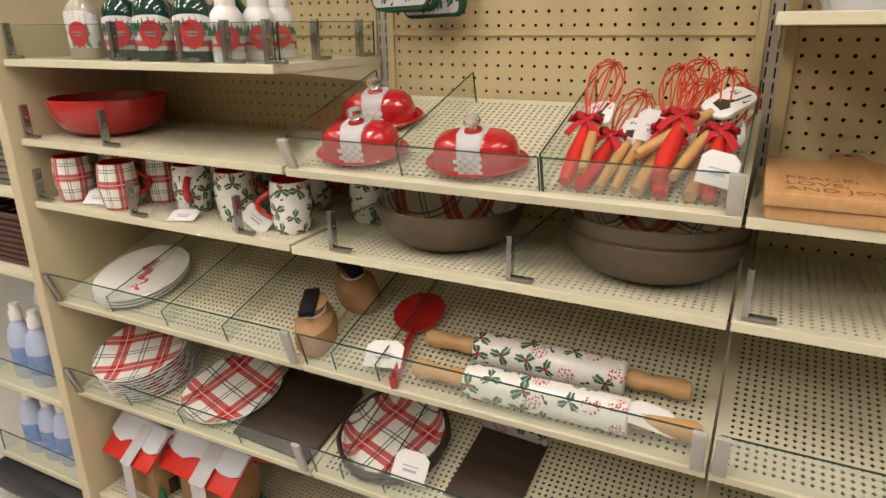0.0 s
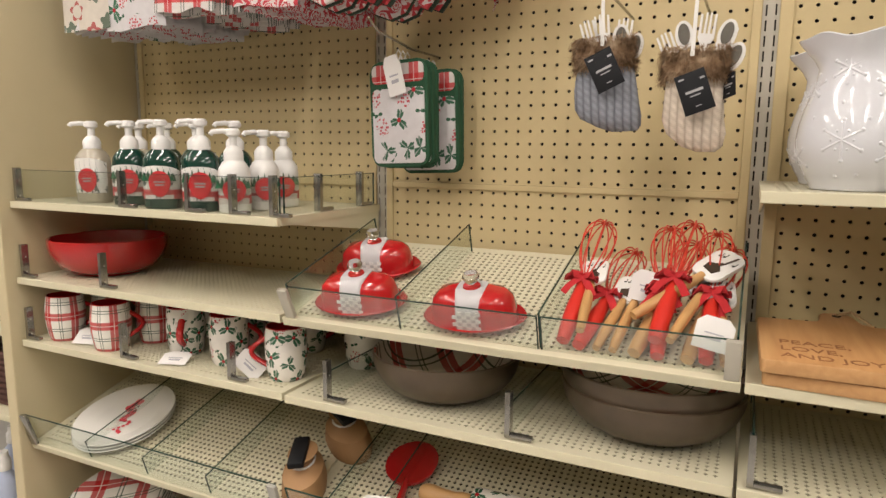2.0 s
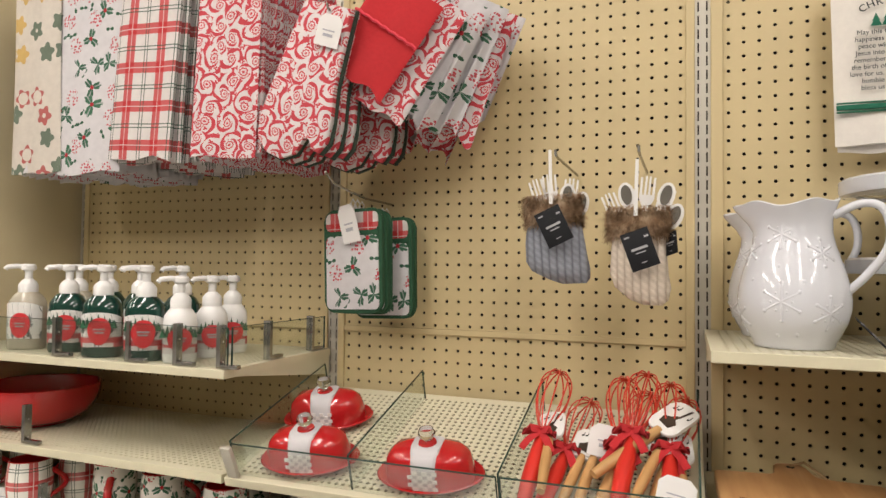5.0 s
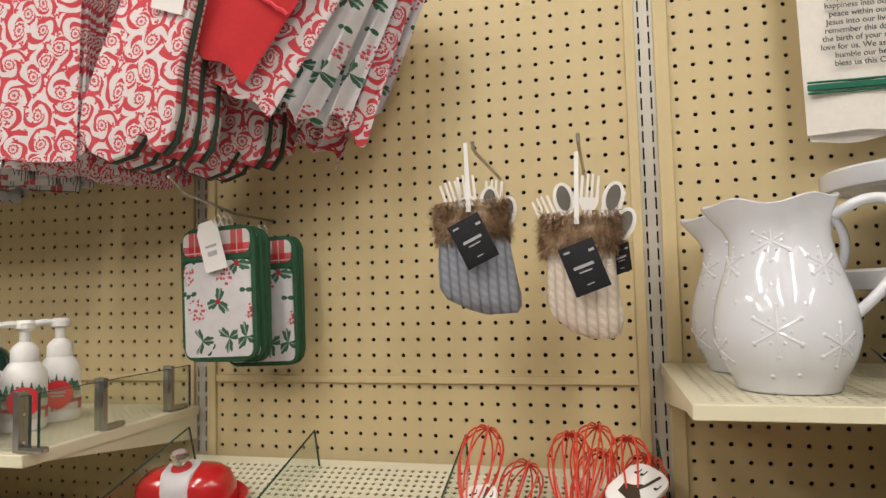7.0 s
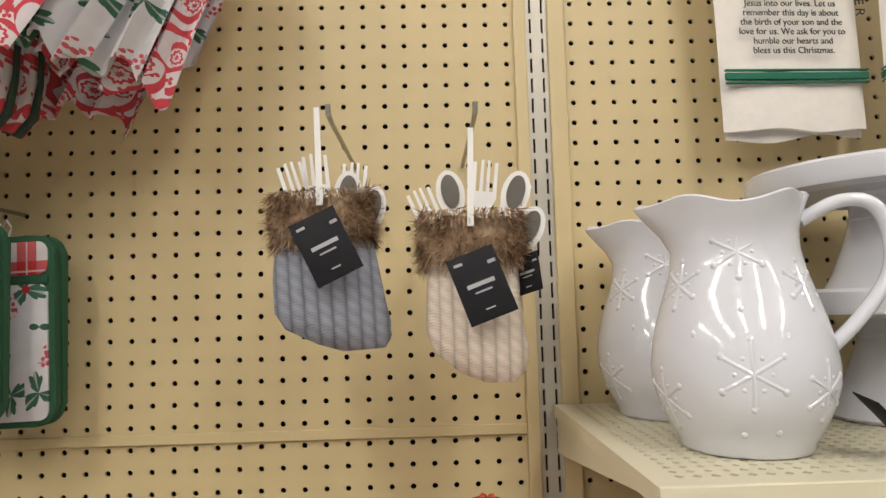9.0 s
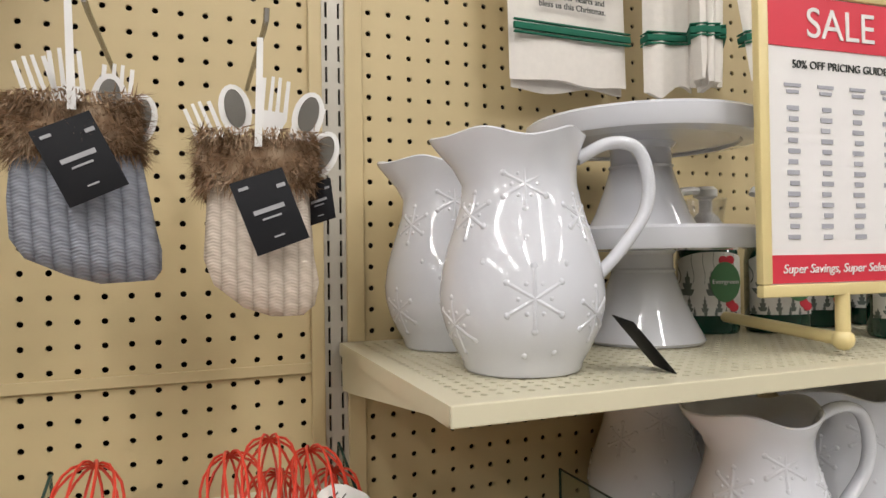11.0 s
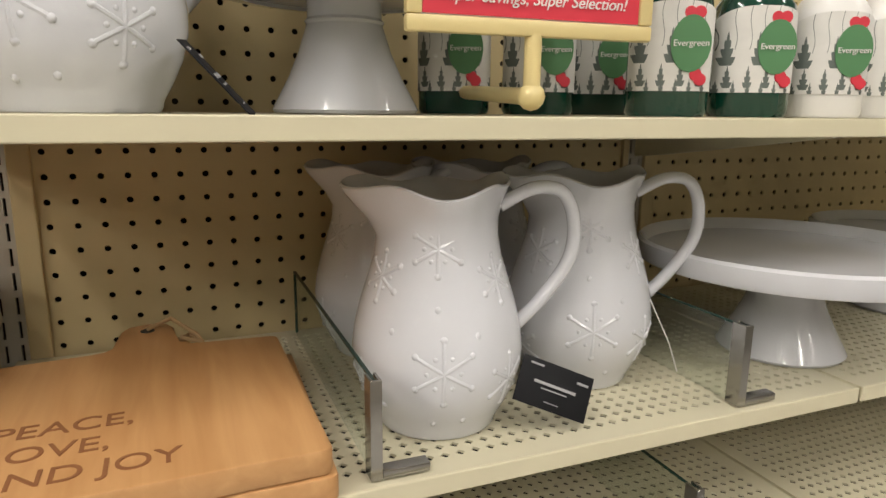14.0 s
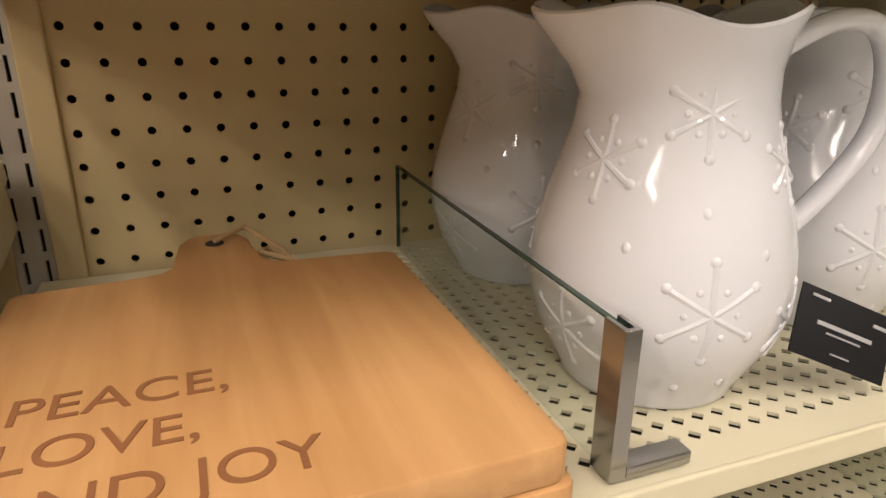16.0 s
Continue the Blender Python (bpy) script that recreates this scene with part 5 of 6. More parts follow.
for k in range(9):
    m = LOW @ pose(-1.375 + 0.0008 * k, 0.126 - 0.0012 * k, 0.001 + 0.0098 * k, 0, 0, 7 * (k % 3))
    if k == 0:
        p.matrix_basis = m
    else:
        copy_thing(p, m)
ov = thing("platter", "plaid platter lying on a sloping shelf", "platter", LOW @ pose(-1.100, 0.128, 0.012, 3, 2, 55))
part("rim", lathe(bmesh.new(), [(0, 0.001), (0.080, 0.0), (0.124, 0.014), (0.123, 0.016)], 60, squash=0.88), M["china"], ov)
part("top_face", lathe(bmesh.new(), [(0.123, 0.016), (0.118, 0.015), (0.083, 0.006), (0, 0.005)], 60, squash=0.88), M["plaid_plate"], ov)


def rolling_pin():
    t = thing("rolling_pin", "holly printed ceramic rolling pin with wooden handles", "rolling pin", group="rolling pins")
    rot = Matrix.Rotation(radians(90), 4, "Y")
    part("barrel", lathe(bmesh.new(), [(0, -0.135), (0.026, -0.135), (0.030, -0.132), (0.031, -0.128), (0.031, 0.128), (0.030, 0.132), (0.026, 0.135), (0, 0.135)], 44, rot), M["holly_pin"], t, "white holly printed barrel")
    for s in (-1, 1):
        prof = [(0.0, 0.1352), (0.013, 0.1352), (0.016, 0.142), (0.0165, 0.158), (0.0135, 0.172), (0.0145, 0.192), (0.0175, 0.212), (0.0175, 0.226), (0.013, 0.236), (0, 0.238)]
        part("handle", lathe(bmesh.new(), prof, 24, rot @ Matrix.Scale(s, 4, (0, 0, 1))), M["beech"], t, "turned wooden handle")
    return t


pin = rolling_pin()
pin.matrix_basis = MID @ pose(-0.303, 0.122, 0.0320, 0, 0, 0.8) @ Matrix.Scale(1.03, 4, (1, 0, 0))
copy_thing(pin, MID @ pose(-0.283, 0.038, 0.0320, 50, 0, 0.6) @ Matrix.Scale(1.03, 4, (1, 0, 0)))
price_tag(MID @ pose(-0.105, 0.020, 0.036, -68, 22, 10), 0.075, 0.042)
sr = thing("spoon_rest", "red ceramic spoon rest lying on a shelf", "spoon rest", MID @ pose(-0.604, 0.178, 0.0015, 0, 0, 13))
part("bowl", lathe(bmesh.new(), [(0, 0.001), (0.035, 0), (0.052, 0.010), (0.054, 0.018), (0.051, 0.018), (0.034, 0.006), (0, 0.004)], 40, Matrix.Translation((0, 0.02, 0)), squash=1.15), M["red_glaze"], sr)
part("handle", tube(bmesh.new(), [(0, -0.030, 0.009), (0, -0.09, 0.014), (0.0, -0.15, 0.011), (0, -0.185, 0.009)], 0.01, 12, lambda q: (0.014 + 0.013 * q ** 2, 0.006)), M["red_glaze"], sr)
price_tag(MID @ pose(-0.598, 0.020, 0.026, -66, 0, 12), 0.075, 0.055)
bag = thing("gift_bag", "brown kraft bag tied with twine and a black clip", "bag", MID @ pose(-0.790, 0.078, 0.001, 0, 0, 25))
part("sack", loft(bmesh.new(), [(0, 0, 0, 0.040, 0.065), (0.02, 0, 0, 0.044, 0.072), (0.05, 0.002, 0.004, 0.040, 0.060), (0.062, 0.004, 0.01, 0.024, 0.030), (0.070, 0.004, 0.012, 0.018, 0.022), (0.084, 0.006, 0.015, 0.030, 0.034)], 26), M["kraft"], bag)
part("tie", tube(bmesh.new(), [(0.004 + 0.024 * math.cos(a), 0.011 + 0.028 * math.sin(a), 0.067) for a in [k * 0.42 for k in range(16)]], 0.0022, 6), M["paper"], bag, "pale twine bow")
part("clip", boxed(-0.016, 0.016, -0.03, 0.05, 0.080, 0.094, 0.003), M["black"], bag, "black plastic clip")
copy_thing(bag, MID @ pose(-0.772, 0.215, 0.001, 0, 0, 60))
for x, y, sx, sy, hh, lab in ((-0.900, 0.125, 0.112, 0.108, 0.012, "dark brown wooden tray on a shelf"), (-0.404, 0.135, 0.074, 0.095, 0.012, "dark wooden board with holly edge on a shelf")):
    tr = thing("wooden_tray", lab, "tray", LOW @ pose(x, y, 0.0, 0, 0, -3), "dark trays")
    part("base", boxed(-sx, sx, -sy, sy, 0.001, hh, 0.003), M["dark_wood"], tr)
    part("back_edge", boxed(-sx, sx, sy - 0.012, sy, hh, hh + 0.03, 0.002), M["dark_wood"] if sx > 0.1 else M["holly_cloth"], tr)
bk = bowl("plaid_basket", "round dark bowl lined with red plaid", 0.116, 0.030, M["dark_wood"], M["plaid_bowl"], 0.8)
bk.matrix_basis = LOW @ pose(-0.645, 0.135, 0.001, 0, 0, 30)
for k in range(3):
    pts = [(0.120 * math.cos(a), 0.120 * math.sin(a), 0.014 + 0.008 * k + 0.004 * math.sin(a * 9 + k * 2.1)) for a in [2 * math.pi * j / 48 for j in range(49)]]
    part("twisted_rim", tube(bmesh.new(), pts, 0.0045, 6), M["dark_wood"], bk, "dark twisted vine rim")
price_tag(LOW @ pose(-0.556, 0.030, 0.030, -48, 15, 10), 0.07, 0.06)


def house_jar():
    t = thing("house_jar", "ceramic house shaped jar with snowy red roof", "cookie jar", group="house jars")
    part("house_body", boxed(-0.052, 0.052, -0.055, 0.055, 0, 0.125, 0.006), M["kraft"], t)
    bm = bmesh.new()
    for s in (-1, 1):
        box(bm, 0.0, 0.104, -0.074, 0.074, 0.0, 0.010, 0.003, Matrix.Translation((0, 0, 0.185)) @ Matrix.Rotation(radians(40), 4, "Y") if s > 0 else Matrix.Translation((0, 0, 0.185)) @ Matrix.Scale(-1, 4, (1, 0, 0)) @ Matrix.Rotation(radians(40), 4, "Y"))
    part("roof", bm, M["red_plastic"], t, "red glazed roof")
    bm = bmesh.new()
    rng = random.Random(3)
    for s in (-1, 1):
        pts = [(0.0, -0.075)] + [(0.056 + 0.009 * math.sin(k * 0.75) + rng.uniform(-0.003, 0.003), -0.075 + 0.150 * k / 14) for k in range(15)] + [(0.0, 0.075)]
        f = bm.faces.new([bm.verts.new((s * (x * math.cos(radians(40)) + 0.008), y, 0.2035 - x * math.sin(radians(40)))) for x, y in pts])
        g = bmesh.ops.extrude_face_region(bm, geom=[f])
        for v in g["geom"]:
            if isinstance(v, bmesh.types.BMVert):
                v.co -= Vector((s * 0.006, 0, 0.006))
    tube(bm, [(0, -0.070, 0.196), (0, 0, 0.199), (0, 0.070, 0.196)], 0.011, 10)
    part("snow", bm, M["white"], t, "white glazed snow")
    part("gable", outline(bmesh.new(), [(-0.052, 0.125), (0.052, 0.125), (0, 0.182)], -0.055, 0.055), M["kraft"], t)
    part("door", boxed(-0.014, 0.014, -0.058, -0.054, 0.004, 0.05, 0.002), M["dark_wood"], t)
    for x, hh in ((-0.042, 0.06), (0.040, 0.05), (0.026, 0.035)):
        part("fir_relief", lathe(bmesh.new(), [(0, 0), (0.013, 0), (0.003, hh * 0.8), (0, hh)], 12, Matrix.Translation((x, -0.062, 0.002))), M["holly_leaf"], t)
    part("chimney", boxed(0.018, 0.038, 0.01, 0.03, 0.165, 0.215, 0.002), M["dark_wood"], t)
    bm = bmesh.new()
    for s in (-1, 1):
        turn = Matrix.Translation((0, 0, 0.185)) @ Matrix.Scale(s, 4, (1, 0, 0)) @ Matrix.Rotation(radians(40), 4, "Y")
        box(bm, -0.012, 0.108, -0.030, 0.000, 0.0185, 0.0205, 0.0004, turn)
        box(bm, s * 0.089 - 0.001, s * 0.089 + 0.001, -0.030, 0.000, 0.010, 0.131, 0.0004)
    part("paper_band", bm, M["silver_paper"], t, "grey dotted paper band")
    return t


jar = house_jar()
jar.matrix_basis = pose(-1.420, 1.010, 0.1735, 0, 0, 84) @ Matrix.Scale(1.35, 4, (0, 1, 0))
copy_thing(jar, pose(-1.195, 1.030, 0.1735, 0, 0, 86) @ Matrix.Scale(1.35, 4, (0, 1, 0)))


# ---- hanging textiles ----
def peg_hook(x, z, L, y_end=None, plate_on=True):
    t = thing("peg_hook", "thin steel display hook in the pegboard", "hook", group="peg hooks")
    y = y_end if y_end is not None else B - L
    part("wire", tube(bmesh.new(), [(x, B + 0.004, z), (x, y + 0.02, z), (x, y, z + 0.002), (x, y - 0.004, z + 0.010)], 0.0024, 8), M["steel"], t)
    if plate_on:
        part("back_plate", boxed(x - 0.012, x + 0.012, B - 0.0085, B - 0.0065, z - 0.008, z + 0.02, 0.001), M["steel"], t)
    return t


def towel_stack(x, w, zb, y0, n, mats, label, lean=0.0, top=2.10, gap=0.0085, jitter=0.005, seed=1, drift=0.0):
    """Thin folded towels on one hook, one behind the other towards the pegboard."""
    rng = random.Random(seed)
    h = top - zb
    for k in range(n):
        key = mats[min(k, len(mats) - 1)]
        lead = k == 0
        hh = h + (0 if lead else rng.uniform(-0.014, 0.006))
        t = thing("tea_towel", label[min(k, len(label) - 1)], "towel", pose(x + drift * k + rng.uniform(-jitter, jitter), y0 + k * gap, top, rng.uniform(-0.8, 0.8), lean + rng.uniform(-0.9, 0.9), rng.uniform(-3, 3)), "hanging towels")
        grid = dict(nx=14, nz=18) if lead else dict(nx=8, nz=8)
        part("cloth", cloth(bmesh.new(), w * rng.uniform(0.96, 1.03), hh, gap * 0.55, 0.004, seed * 7 + k, sag=0.02, flare=0.05, **grid), M[key], t)
        part("inner_fold", cloth(bmesh.new(), w * 0.96, hh - rng.uniform(0.002, 0.010), gap * 0.3, 0.004, seed * 7 + k, sag=0.02, flare=0.05, nx=8, nz=6), M[key], t).location = (0.002, gap * 0.5, 0)
    peg_hook(x, top - 0.01, 0.3, y0 - 0.015)


towel_stack(-1.375, 0.140, 1.708, 1.000, 20, ["motif_cloth", "holly_cloth"], ["beige tea towel with festive motifs on a hook", "white holly tea towel on a hook"], seed=2)
towel_stack(-1.215, 0.165, 1.702, 1.004, 26, ["holly_cloth"], ["white holly printed tea towel on a hook"], seed=3, drift=0.001)
towel_stack(-1.040, 0.165, 1.720, 0.995, 26, ["plaid_cloth"], ["red and green plaid tea towel on a hook"], 4.0, seed=4, drift=0.001)
towel_stack(-0.852, 0.135, 1.716, 0.995, 27, ["scroll_cloth"], ["red and cream scroll printed tea towel on a hook"], 2.0, seed=5, drift=0.001)


def oven_mitt():
    t = thing("oven_mitt", "red and cream scroll oven mitt with dark binding", "oven mitt", group="oven mitts")
    pts = [(-0.058, 0.0), (0.052, 0.0), (0.060, -0.14), (0.074, -0.20), (0.078, -0.235), (0.066, -0.258), (0.048, -0.256), (0.040, -0.240), (0.034, -0.222), (0.028, -0.240), (0.018, -0.272), (-0.012, -0.290),
           (-0.050, -0.286), (-0.078, -0.262), (-0.086, -0.225), (-0.076, -0.15)]
    part("binding", outline(bmesh.new(), [(x * 1.05, z * 1.012 + 0.001) for x, z in pts], -0.003, 0.003, 0.001), M["mitt_binding"], t, "dark green stitched binding")
    part("front", outline(bmesh.new(), pts, -0.014, -0.0032, 0.005), M["scroll_cloth"], t)
    part("back", outline(bmesh.new(), pts, 0.0032, 0.012, 0.004), M["scroll_cloth"], t)
    return t


om = oven_mitt()
om.matrix_basis = pose(-0.634, 1.005, 1.978, 0, 19, -4)
for k, (dx, dy, rr) in enumerate(((0.006, 0.026, 18), (0.013, 0.052, 17), (0.050, 0.125, 15), (0.056, 0.151, 14))):
    copy_thing(om, pose(-0.640 + dx, 1.010 + dy, 1.975 + 0.002 * k, 0, rr, -4))
price_tag(pose(-0.640, 0.985, 1.900, 8, 20, 0), 0.05, 0.055)
peg_hook(-0.635, 1.965, 0.3, 0.985)
# corner-hung napkins and red pot holders
for k, (x, y, z, w, hh, mat, rr, lab) in enumerate(((-0.490, 1.030, 2.000, 0.135, 0.195, "red_cloth", 36, "plain red cloth pot holder hung by a corner"), (-0.445, 1.058, 1.985, 0.110, 0.230, "scroll_cloth", 33, "red scroll napkin hung by a corner"),
                                                  (-0.425, 1.085, 2.000, 0.135, 0.235, "holly_cloth", 28, "white holly napkin hung by a corner"), (-0.405, 1.110, 2.005, 0.140, 0.240, "holly_cloth", 24, "white holly napkin hung by a corner"),
                                                  (-0.400, 1.140, 2.000, 0.145, 0.250, "scroll_cloth", 20, "red scroll napkin hung by a corner"), (-0.395, 1.175, 2.010, 0.150, 0.215, "holly_cloth", 22, "white frilled holly napkin hung by a corner"), (-0.440, 1.200, 2.000, 0.150, 0.275, "scroll_cloth", 24, "red scroll napkin hung by a corner"))):
    t = thing("napkin", lab, "napkin", pose(x, y, z, 0, rr, 5), "corner hung napkins")
    part("cloth", cloth(bmesh.new(), w, hh, 0.007, 0.008 if k > 1 else 0.003, 11 + k, sag=0.03, nx=36, ruffle=0.011 if k > 1 else 0.0), M[mat], t)
    if k == 0:
        part("trim", tube(bmesh.new(), [(-0.070 + 0.01 * j, -0.008, -0.085 + 0.002 * (j % 2)) for j in range(15)], 0.003, 6), M["sale_red"], t, "red braid trim")
peg_hook(-0.440, 1.990, 0.25, 1.03)


def pot_holder():
    t = thing("pot_holder", "quilted holly pot holder with green binding", "pot holder", group="pot holders")
    w, h = 0.068, 0.205
    part("binding", outline(bmesh.new(), round_rect(-w, w, -h, 0, 0.022), -0.0045, 0.0045, 0.003), M["green_cloth"], t, "dark green bound edge")
    part("front", outline(bmesh.new(), round_rect(-w + 0.007, w - 0.007, -h + 0.007, -0.053, 0.010), -0.0072, -0.0046, 0.0012), M["holly_cloth"], t)
    part("plaid_strip", outline(bmesh.new(), round_rect(-w + 0.007, w - 0.007, -0.043, -0.007, 0.010), -0.0072, -0.0046, 0.0012), M["plaid_cloth"], t, "red plaid top strip")
    part("strip_binding", boxed(-w + 0.006, w - 0.006, -0.0076, -0.0046, -0.0525, -0.0435, 0.001), M["green_cloth"], t)
    part("loop", tube(bmesh.new(), [(0.0, 0, -0.002), (-0.006, 0, 0.012), (0, 0, 0.020), (0.006, 0, 0.012), (0, 0, -0.002)], 0.002, 6), M["paper"], t, "white hanging loop")
    return t


ph = pot_holder()
ph.matrix_basis = pose(-0.664, 1.142, 1.627, 0, -2, -6)
for x, y, z, r in ((-0.660, 1.153, 1.626, -2), (-0.656, 1.164, 1.624, -1), (-0.630, 1.206, 1.613, -2), (-0.626, 1.217, 1.614, -1)):
    copy_thing(ph, pose(x, y, z, 0, r, -4))
price_tag(pose(-0.655, 1.125, 1.560, 6, -12, -10), 0.042, 0.075)
hk = thing("peg_hook", "long steel display hook holding pot holders", "hook", group="peg hooks")
part("wire", tube(bmesh.new(), [(-0.640, B + 0.004, 1.648), (-0.640, 1.15, 1.648), (-0.638, 1.02, 1.662), (-0.635, 0.985, 1.678)], 0.0024, 8), M["steel"], hk)


# stockings filled with cutlery
def fork(t, x, z, r, s=1.0):
    pts = [(-0.004, -0.05), (0.004, -0.05), (0.005, 0.005), (0.011, 0.018), (0.011, 0.050), (0.008, 0.050), (0.0075, 0.024), (0.0045, 0.024), (0.004, 0.052), (0.0015, 0.052), (0.0013, 0.024), (-0.0013, 0.024), (-0.0015, 0.052), (-0.004, 0.052), (-0.0045, 0.024), (-0.0075, 0.024), (-0.008, 0.050), (-0.011, 0.050), (-0.011, 0.018), (-0.005, 0.005)]
    o = part("fork", outline(bmesh.new(), [(a * s, b * s) for a, b in pts], -0.001, 0.001), M["white_plastic"], t, "white plastic fork", smooth=False)
    o.matrix_basis = pose(x, 0.0, z, 0, r, 0)
    return o


def spoon(t, x, z, r):
    o = part("spoon", outline(bmesh.new(), [(0.0135 * math.cos(a), 0.030 + 0.022 * math.sin(a)) for a in [2 * math.pi * k / 20 for k in range(20)]], -0.0015, 0.001), M["white_plastic"], t, "white plastic spoon")
    o.matrix_basis = pose(x, 0.0, z, 0, r, 0)
    # grey oval on the flat spoon paints the shade of its bowl
    o = part("spoon_hollow", outline(bmesh.new(), [(0.0085 * math.cos(a), 0.031 + 0.0165 * math.sin(a)) for a in [2 * math.pi * k / 20 for k in range(20)]], -0.0028, -0.0016), M["steel"], t, "grey shaded spoon hollow")
    o.matrix_basis = pose(x, 0.0, z, 0, r, 0)


def stocking(knit, label, secs, fur_z, tools, seed, wide):
    t = thing("stocking", label, "stocking", group="cutlery stockings")
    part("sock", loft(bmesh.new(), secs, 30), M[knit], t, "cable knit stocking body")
    rng = random.Random(seed)
    cx = secs[-1][1]
    bm = loft(bmesh.new(), [(fur_z - 0.022, cx, 0, wide * 0.88, 0.022), (fur_z, cx, 0, wide, 0.026), (fur_z + 0.018, cx, 0, wide * 0.92, 0.022)], 26)
    for k in range(6500):
        a, z = rng.uniform(0, 6.283), rng.uniform(-0.022, 0.028)
        p = Vector((cx + wide * 0.9 * math.cos(a), 0.021 * math.sin(a), fur_z + z))
        d = Vector((math.cos(a) * 0.35 + rng.uniform(-0.45, 0.45), math.sin(a) * 0.5 + rng.uniform(-0.3, 0.2), rng.uniform(-1.6, 0.15))).normalized()
        s = d.cross(Vector((rng.uniform(-1, 1), 0.2, 1))).normalized() * 0.0008
        L = rng.uniform(0.008, 0.021)
        bm.faces.new([bm.verts.new(q) for q in (p - s, p + s, p + d * L)])
    tagged(part("fur_cuff", bm, M["fur"], t, "brown fake fur cuff", smooth=False), kind="stuff")
    for kind, x, z, r in tools:
        if kind == "f":
            fork(t, x, z - 0.008, r, 1.08)
        else:
            spoon(t, x, z, r)
    part("strap", outline(bmesh.new(), [(cx - 0.004, fur_z + 0.01), (cx + 0.002, fur_z + 0.01), (cx + 0.004, fur_z + 0.100), (cx - 0.001, fur_z + 0.100)], -0.030, -0.0285), M["white_plastic"], t, "white plastic hanging strap")
    return t


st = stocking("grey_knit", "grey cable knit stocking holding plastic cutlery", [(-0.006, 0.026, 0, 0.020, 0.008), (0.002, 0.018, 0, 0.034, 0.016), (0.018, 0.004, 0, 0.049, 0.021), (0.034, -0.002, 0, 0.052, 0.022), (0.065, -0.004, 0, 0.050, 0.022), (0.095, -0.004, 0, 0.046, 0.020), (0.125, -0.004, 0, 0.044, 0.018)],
              0.118, [("f", -0.020, 0.128, -14), ("f", -0.006, 0.134, -3), ("s", 0.018, 0.112, 6), ("f", 0.022, 0.124, 8), ("s", 0.034, 0.098, 16)], 5, 0.050)
st.matrix_basis = pose(-0.246, 1.100, 1.493, 0, -3, 6)
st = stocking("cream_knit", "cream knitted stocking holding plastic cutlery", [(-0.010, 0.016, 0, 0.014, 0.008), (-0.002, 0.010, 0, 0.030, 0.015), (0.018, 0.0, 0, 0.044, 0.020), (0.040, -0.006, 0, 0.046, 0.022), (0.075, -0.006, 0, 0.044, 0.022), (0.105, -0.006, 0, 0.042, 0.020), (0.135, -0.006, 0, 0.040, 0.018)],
              0.122, [("f", -0.036, 0.128, -22), ("s", -0.020, 0.138, -10), ("f", 0.004, 0.150, 6), ("f", 0.024, 0.132, 18), ("s", 0.028, 0.136, 16), ("s", 0.036, 0.104, 24)], 6, 0.052)
st.matrix_basis = pose(-0.110, 1.095, 1.466, 0, 0, -4)
for x in (-0.243, -0.113):
    peg_hook(x, 1.696, 0.2, 1.05, False)
black_tag(pose(-0.262, 1.064, 1.610, -6, -26, 4), 0.044, 0.062)
black_tag(pose(-0.122, 1.058, 1.573, -6, -20, 0), 0.044, 0.062)
black_tag(pose(-0.068, 1.085, 1.572, -4, -12, -50), 0.030, 0.036)

# prayer towels
pt = thing("prayer_towel", "white flour sack towel with printed prayer and green stripes", "towel", pose(0.265, 1.215, 2.008, 0, -1.5, 6), "printed towels")
part("cloth", cloth(bmesh.new(), 0.178, 0.290, 0.012, 0.002, 31, sag=0.012), M["linen"], pt)
part("back_layer", cloth(bmesh.new(), 0.174, 0.298, 0.004, 0.002, 33, sag=0.012), M["linen"], pt).location = (0.003, 0.010, 0)
for z, hh in ((-0.222, 0.0022), (-0.229, 0.008), (-0.2365, 0.0022)):
    part("stripe", boxed(-0.0885, 0.0895, -0.0125, -0.0085, z - hh / 2, z + hh / 2, 0.0005), M["stripe_green"], pt, "woven green stripe")
for i, ch in enumerate("CHRISTMAS PRAYER"):
    a = radians(118 - i * 8.0)
    lettering("lettering", ch, 0.0165, M["black_print"], pt, pose(-0.004 + 0.085 * math.cos(a) * 1.0, -0.0122, -0.150 + 0.085 * math.sin(a), 90) @ pose(0, 0, 0, 0, 0, math.degrees(a) - 90))
for x, z, s in ((-0.028, -0.100, 0.8), (-0.010, -0.100, 1.0), (0.010, -0.098, 1.15), (0.028, -0.099, 0.85)):
    part("printed_fir", outline(bmesh.new(), [(x - 0.010 * s, z), (x + 0.010 * s, z), (x + 0.005 * s, z + 0.010 * s), (x + 0.007 * s, z + 0.010 * s), (x, z + 0.026 * s), (x - 0.007 * s, z + 0.010 * s), (x - 0.005 * s, z + 0.010 * s)], -0.0124, -0.0116), M["stripe_green"], pt, smooth=False)
for i, s in enumerate(("May this Christmas bring", "happiness into our homes,", "peace within our hearts,", "Jesus into our lives. Let us", "remember this day is about", "the birth of your son and the", "love for us. We ask for you to", "humble our hearts and", "bless us this Christmas.")):
    lettering("lettering", s, 0.0108, M["black_print"], pt, pose(-0.002, -0.0122, -0.113 - i * 0.0112, 90))
peg_hook(0.277, 2.000, 0.1, 1.19)
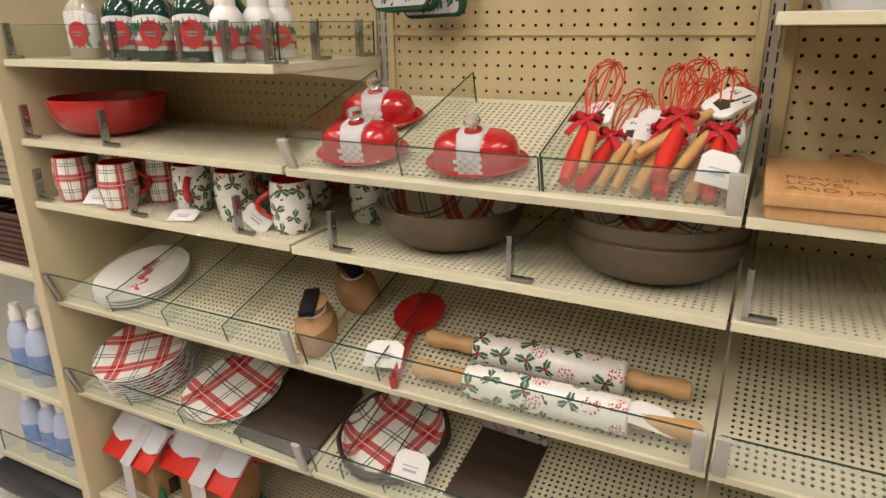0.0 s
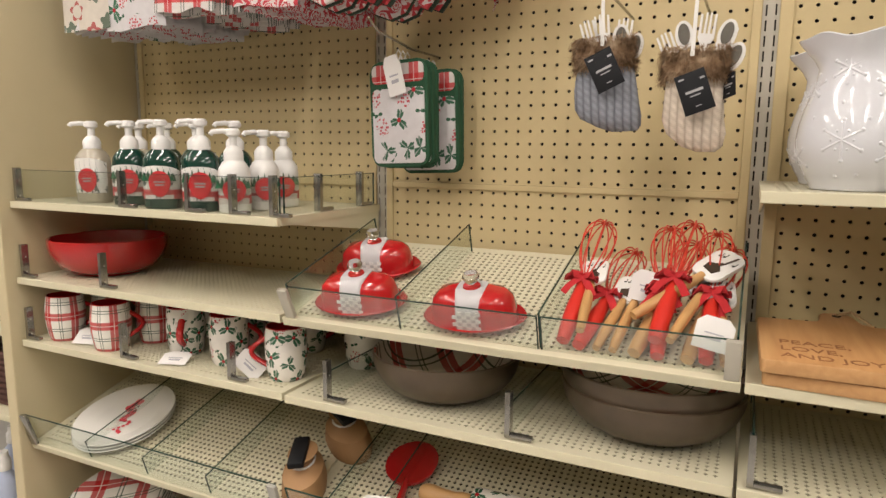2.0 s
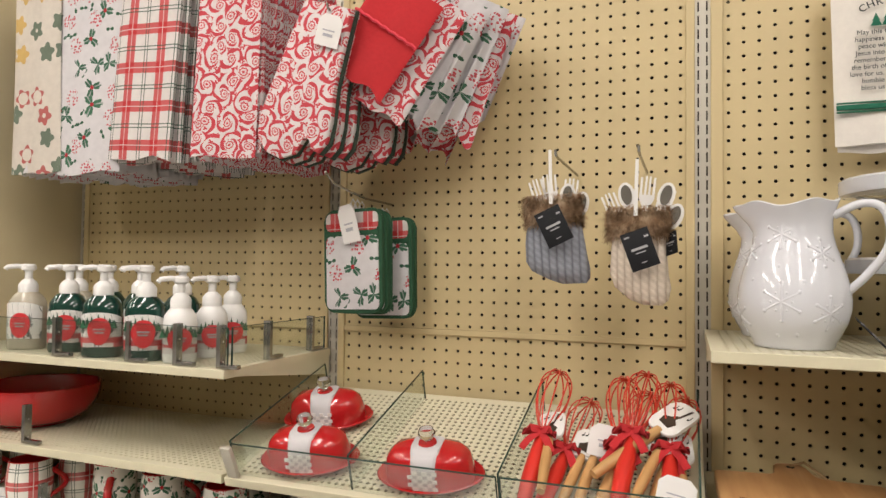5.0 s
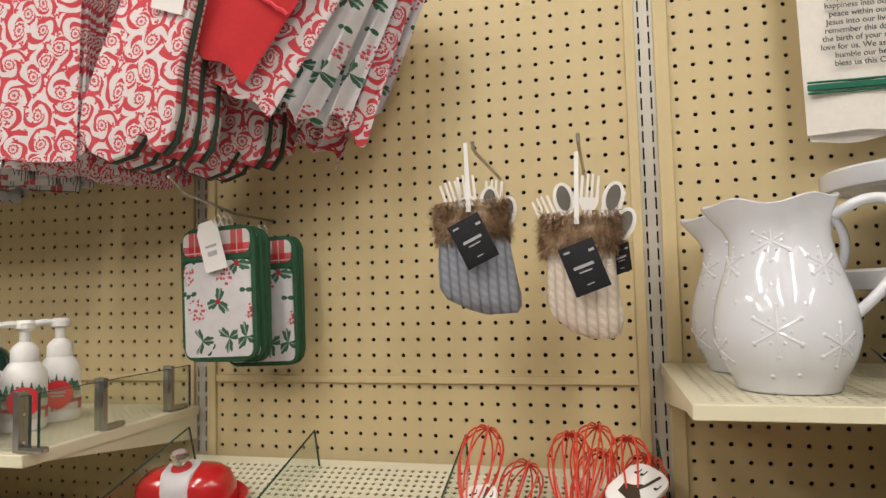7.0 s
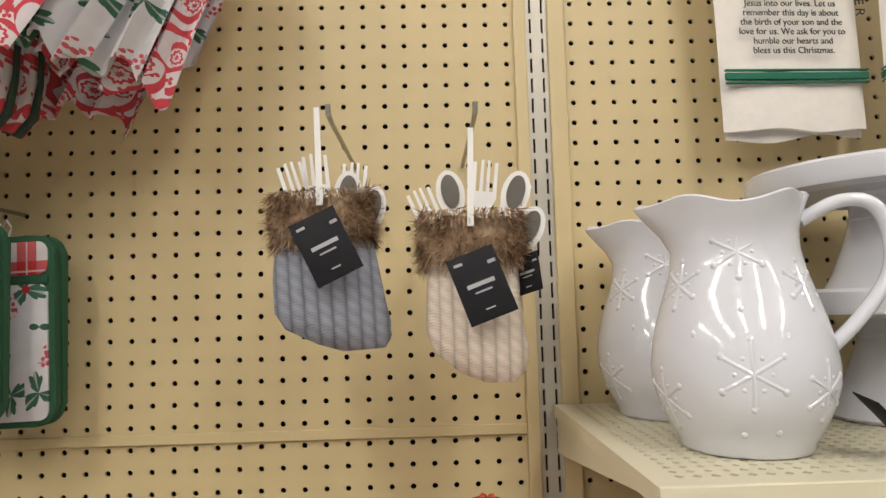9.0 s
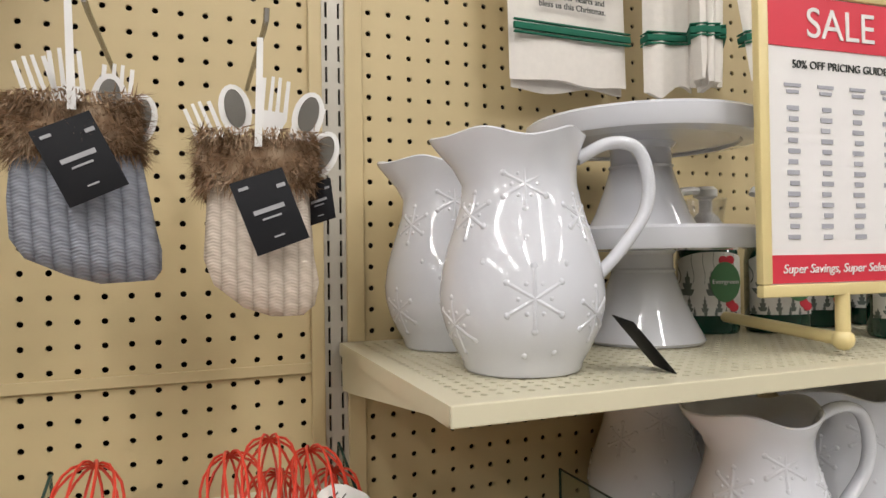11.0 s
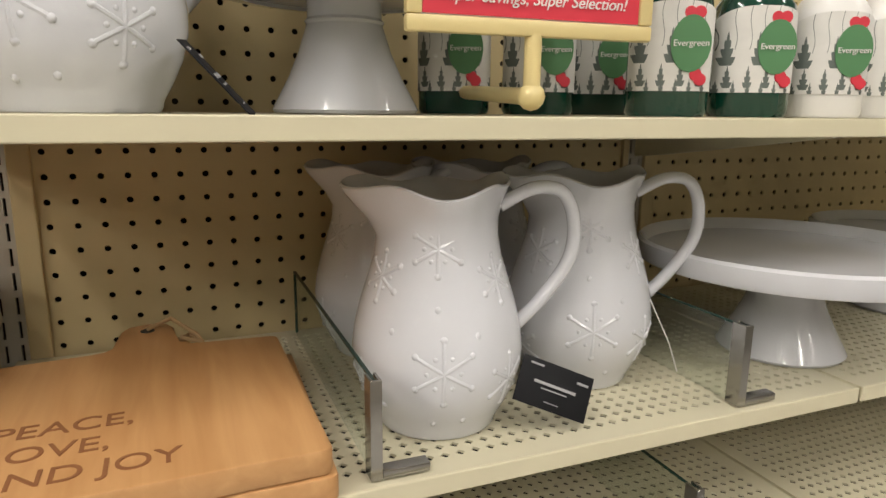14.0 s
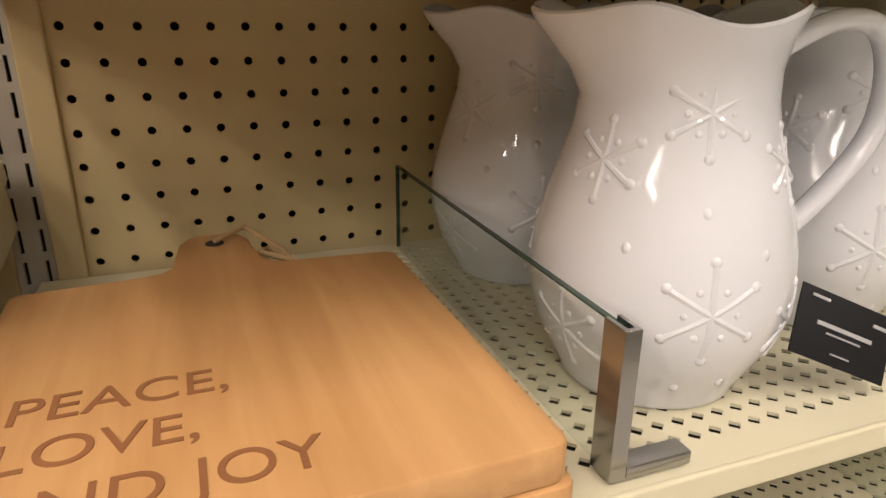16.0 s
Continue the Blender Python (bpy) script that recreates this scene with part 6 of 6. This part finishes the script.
for k, (x, y, w, hh, rz) in enumerate(((0.405, 1.195, 0.066, 0.293, -10), (0.425, 1.165, 0.045, 0.285, 55), (0.440, 1.17, 0.040, 0.290, 70), (0.452, 1.16, 0.05, 0.286, 50), (0.492, 1.150, 0.085, 0.280, -14))):
    t = thing("tea_towel", "white tea towel with green stripes bunched on a hook", "towel", pose(x, y, 2.005, 0, (0, 0, 2, -2, -9)[k], rz), "printed towels")
    part("cloth", cloth(bmesh.new(), w, hh, 0.012, 0.006, 41 + k, sag=0.02), M["linen"], t)
    for z, ht in ((-0.218, 0.002), (-0.225, 0.008), (-0.232, 0.002)):
        part("stripe", boxed(-w * 0.505, w * 0.505, -0.0105, 0.0105, z - ht / 2, z + ht / 2, 0.0005), M["stripe_green"], t, "woven green stripe")
peg_hook(0.44, 2.000, 0.15, 1.13)

# ---- beyond the end panel ----
es = thing("sale_poster", "white sale poster with red bands beside the end panel", "poster", pose(-1.640, 0.872, 1.440, 0, 0, 8))
part("sheet", boxed(-0.14, 0.10, -0.001, 0.001, 0, 0.36), M["paper"], es, smooth=False)
part("bottom_band", boxed(-0.14, 0.10, -0.002, -0.0011, 0.004, 0.042), M["sale_red"], es, "red bottom band", smooth=False)
part("top_band", boxed(-0.14, 0.10, -0.002, -0.0011, 0.24, 0.356), M["sale_red"], es, "red top band", smooth=False)
lettering("lettering", "%", 0.075, M["black_print"], es, pose(0.055, -0.0016, 0.13, 90))
lettering("lettering", "OFF", 0.034, M["black_print"], es, pose(0.055, -0.0016, 0.10, 90))
bars("print", [(0.06, 0.215, 0.05, 0.010), (0.07, 0.198, 0.02, 0.006)], M["grey_print"], es, pose(0, -0.0016, 0))
part("clip", boxed(0.07, 0.09, 0.0012, 0.012, 0.16, 0.20), M["sign_yellow"], es)
ec = thing("end_shelf_unit", "beige end shelf unit with black bumper base", "shelf unit", pose(-1.580, 0.90, 0))
for z in (0.155, 0.425, 0.80, 1.02):
    part("shelf_board", boxed(-0.42, -0.002, 0.02, 0.40, z - 0.018, z, 0.002), M["cream"], ec)
part("back_board", boxed(-0.40, -0.02, 0.405, 0.42, 0.0, 1.6), M["peg"], ec)
part("bumper", boxed(-0.46, 0.0, -0.02, 0.42, 0.03, 0.125, 0.03), M["rubber"], ec, "rounded black rubber bumper")
part("base", boxed(-0.40, -0.02, 0.02, 0.40, 0.0, 0.03), M["rubber"], ec)
for z in (0.156, 0.426):
    glass_pane(-2.0, -1.585, 0.925, 0.928, z, z + 0.075)


def blue_bottle():
    t = thing("spray_bottle", "blue plastic bottle with a white cap", "bottle", group="blue bottles")
    part("body", loft(bmesh.new(), [(0, 0, 0, 0.036, 0.030), (0.006, 0, 0, 0.039, 0.033), (0.12, 0, 0, 0.039, 0.033), (0.155, 0, 0, 0.030, 0.027), (0.172, 0, 0, 0.016, 0.016), (0.18, 0, 0, 0.015, 0.015)], 24), M["blue"], t)
    part("label", loft(bmesh.new(), [(0.04, 0, 0, 0.0394, 0.0334), (0.10, 0, 0, 0.0394, 0.0334)], 24), M["blue_dark"], t, "darker blue label")
    part("cap", lathe(bmesh.new(), [(0, 0.178), (0.018, 0.178), (0.018, 0.205), (0.013, 0.212), (0.013, 0.228), (0, 0.228)], 20), M["white_plastic"], t, "white cap")
    return t


place(blue_bottle, [(-1.875, 0.985, 0.426, 0), (-1.775, 0.975, 0.426, 10), (-1.800, 1.08, 0.426, 10), (-1.92, 1.09, 0.426, 0), (-1.915, 0.985, 0.156, 0), (-1.825, 0.985, 0.156, 0), (-1.755, 0.985, 0.156, 0)])
for z, mat, lab in ((0.801, "basket", "dark brown wicker basket on an end shelf"), (1.021, "basket_grey", "grey wicker basket with white rim on an end shelf")):
    t = thing("wicker_basket", lab, "basket", pose(-1.82, 1.09, z), "wicker baskets")
    bm = bmesh.new()
    for k in range(9):
        tube(bm, [((0.17 + 0.002 * k + 0.003 * math.cos(j * math.pi + k * math.pi)) * max(-1, min(1, 1.3 * math.cos(2 * math.pi * j / 48))), (0.13 + 0.002 * k) * max(-1, min(1, 1.3 * math.sin(2 * math.pi * j / 48))), 0.008 + 0.0165 * k) for j in range(49)], 0.0085, 6)
    part("weave", bm, M[mat], t, "woven wicker sides")
    part("bottom", boxed(-0.15, 0.15, -0.11, 0.11, 0.0, 0.01), M[mat], t)
    if z > 1:
        part("liner", lathe(bmesh.new(), [(0.19, 0.15), (0.20, 0.165), (0.18, 0.168), (0.17, 0.15)], 30, squash=0.78), M["linen"], t, "white cloth liner")
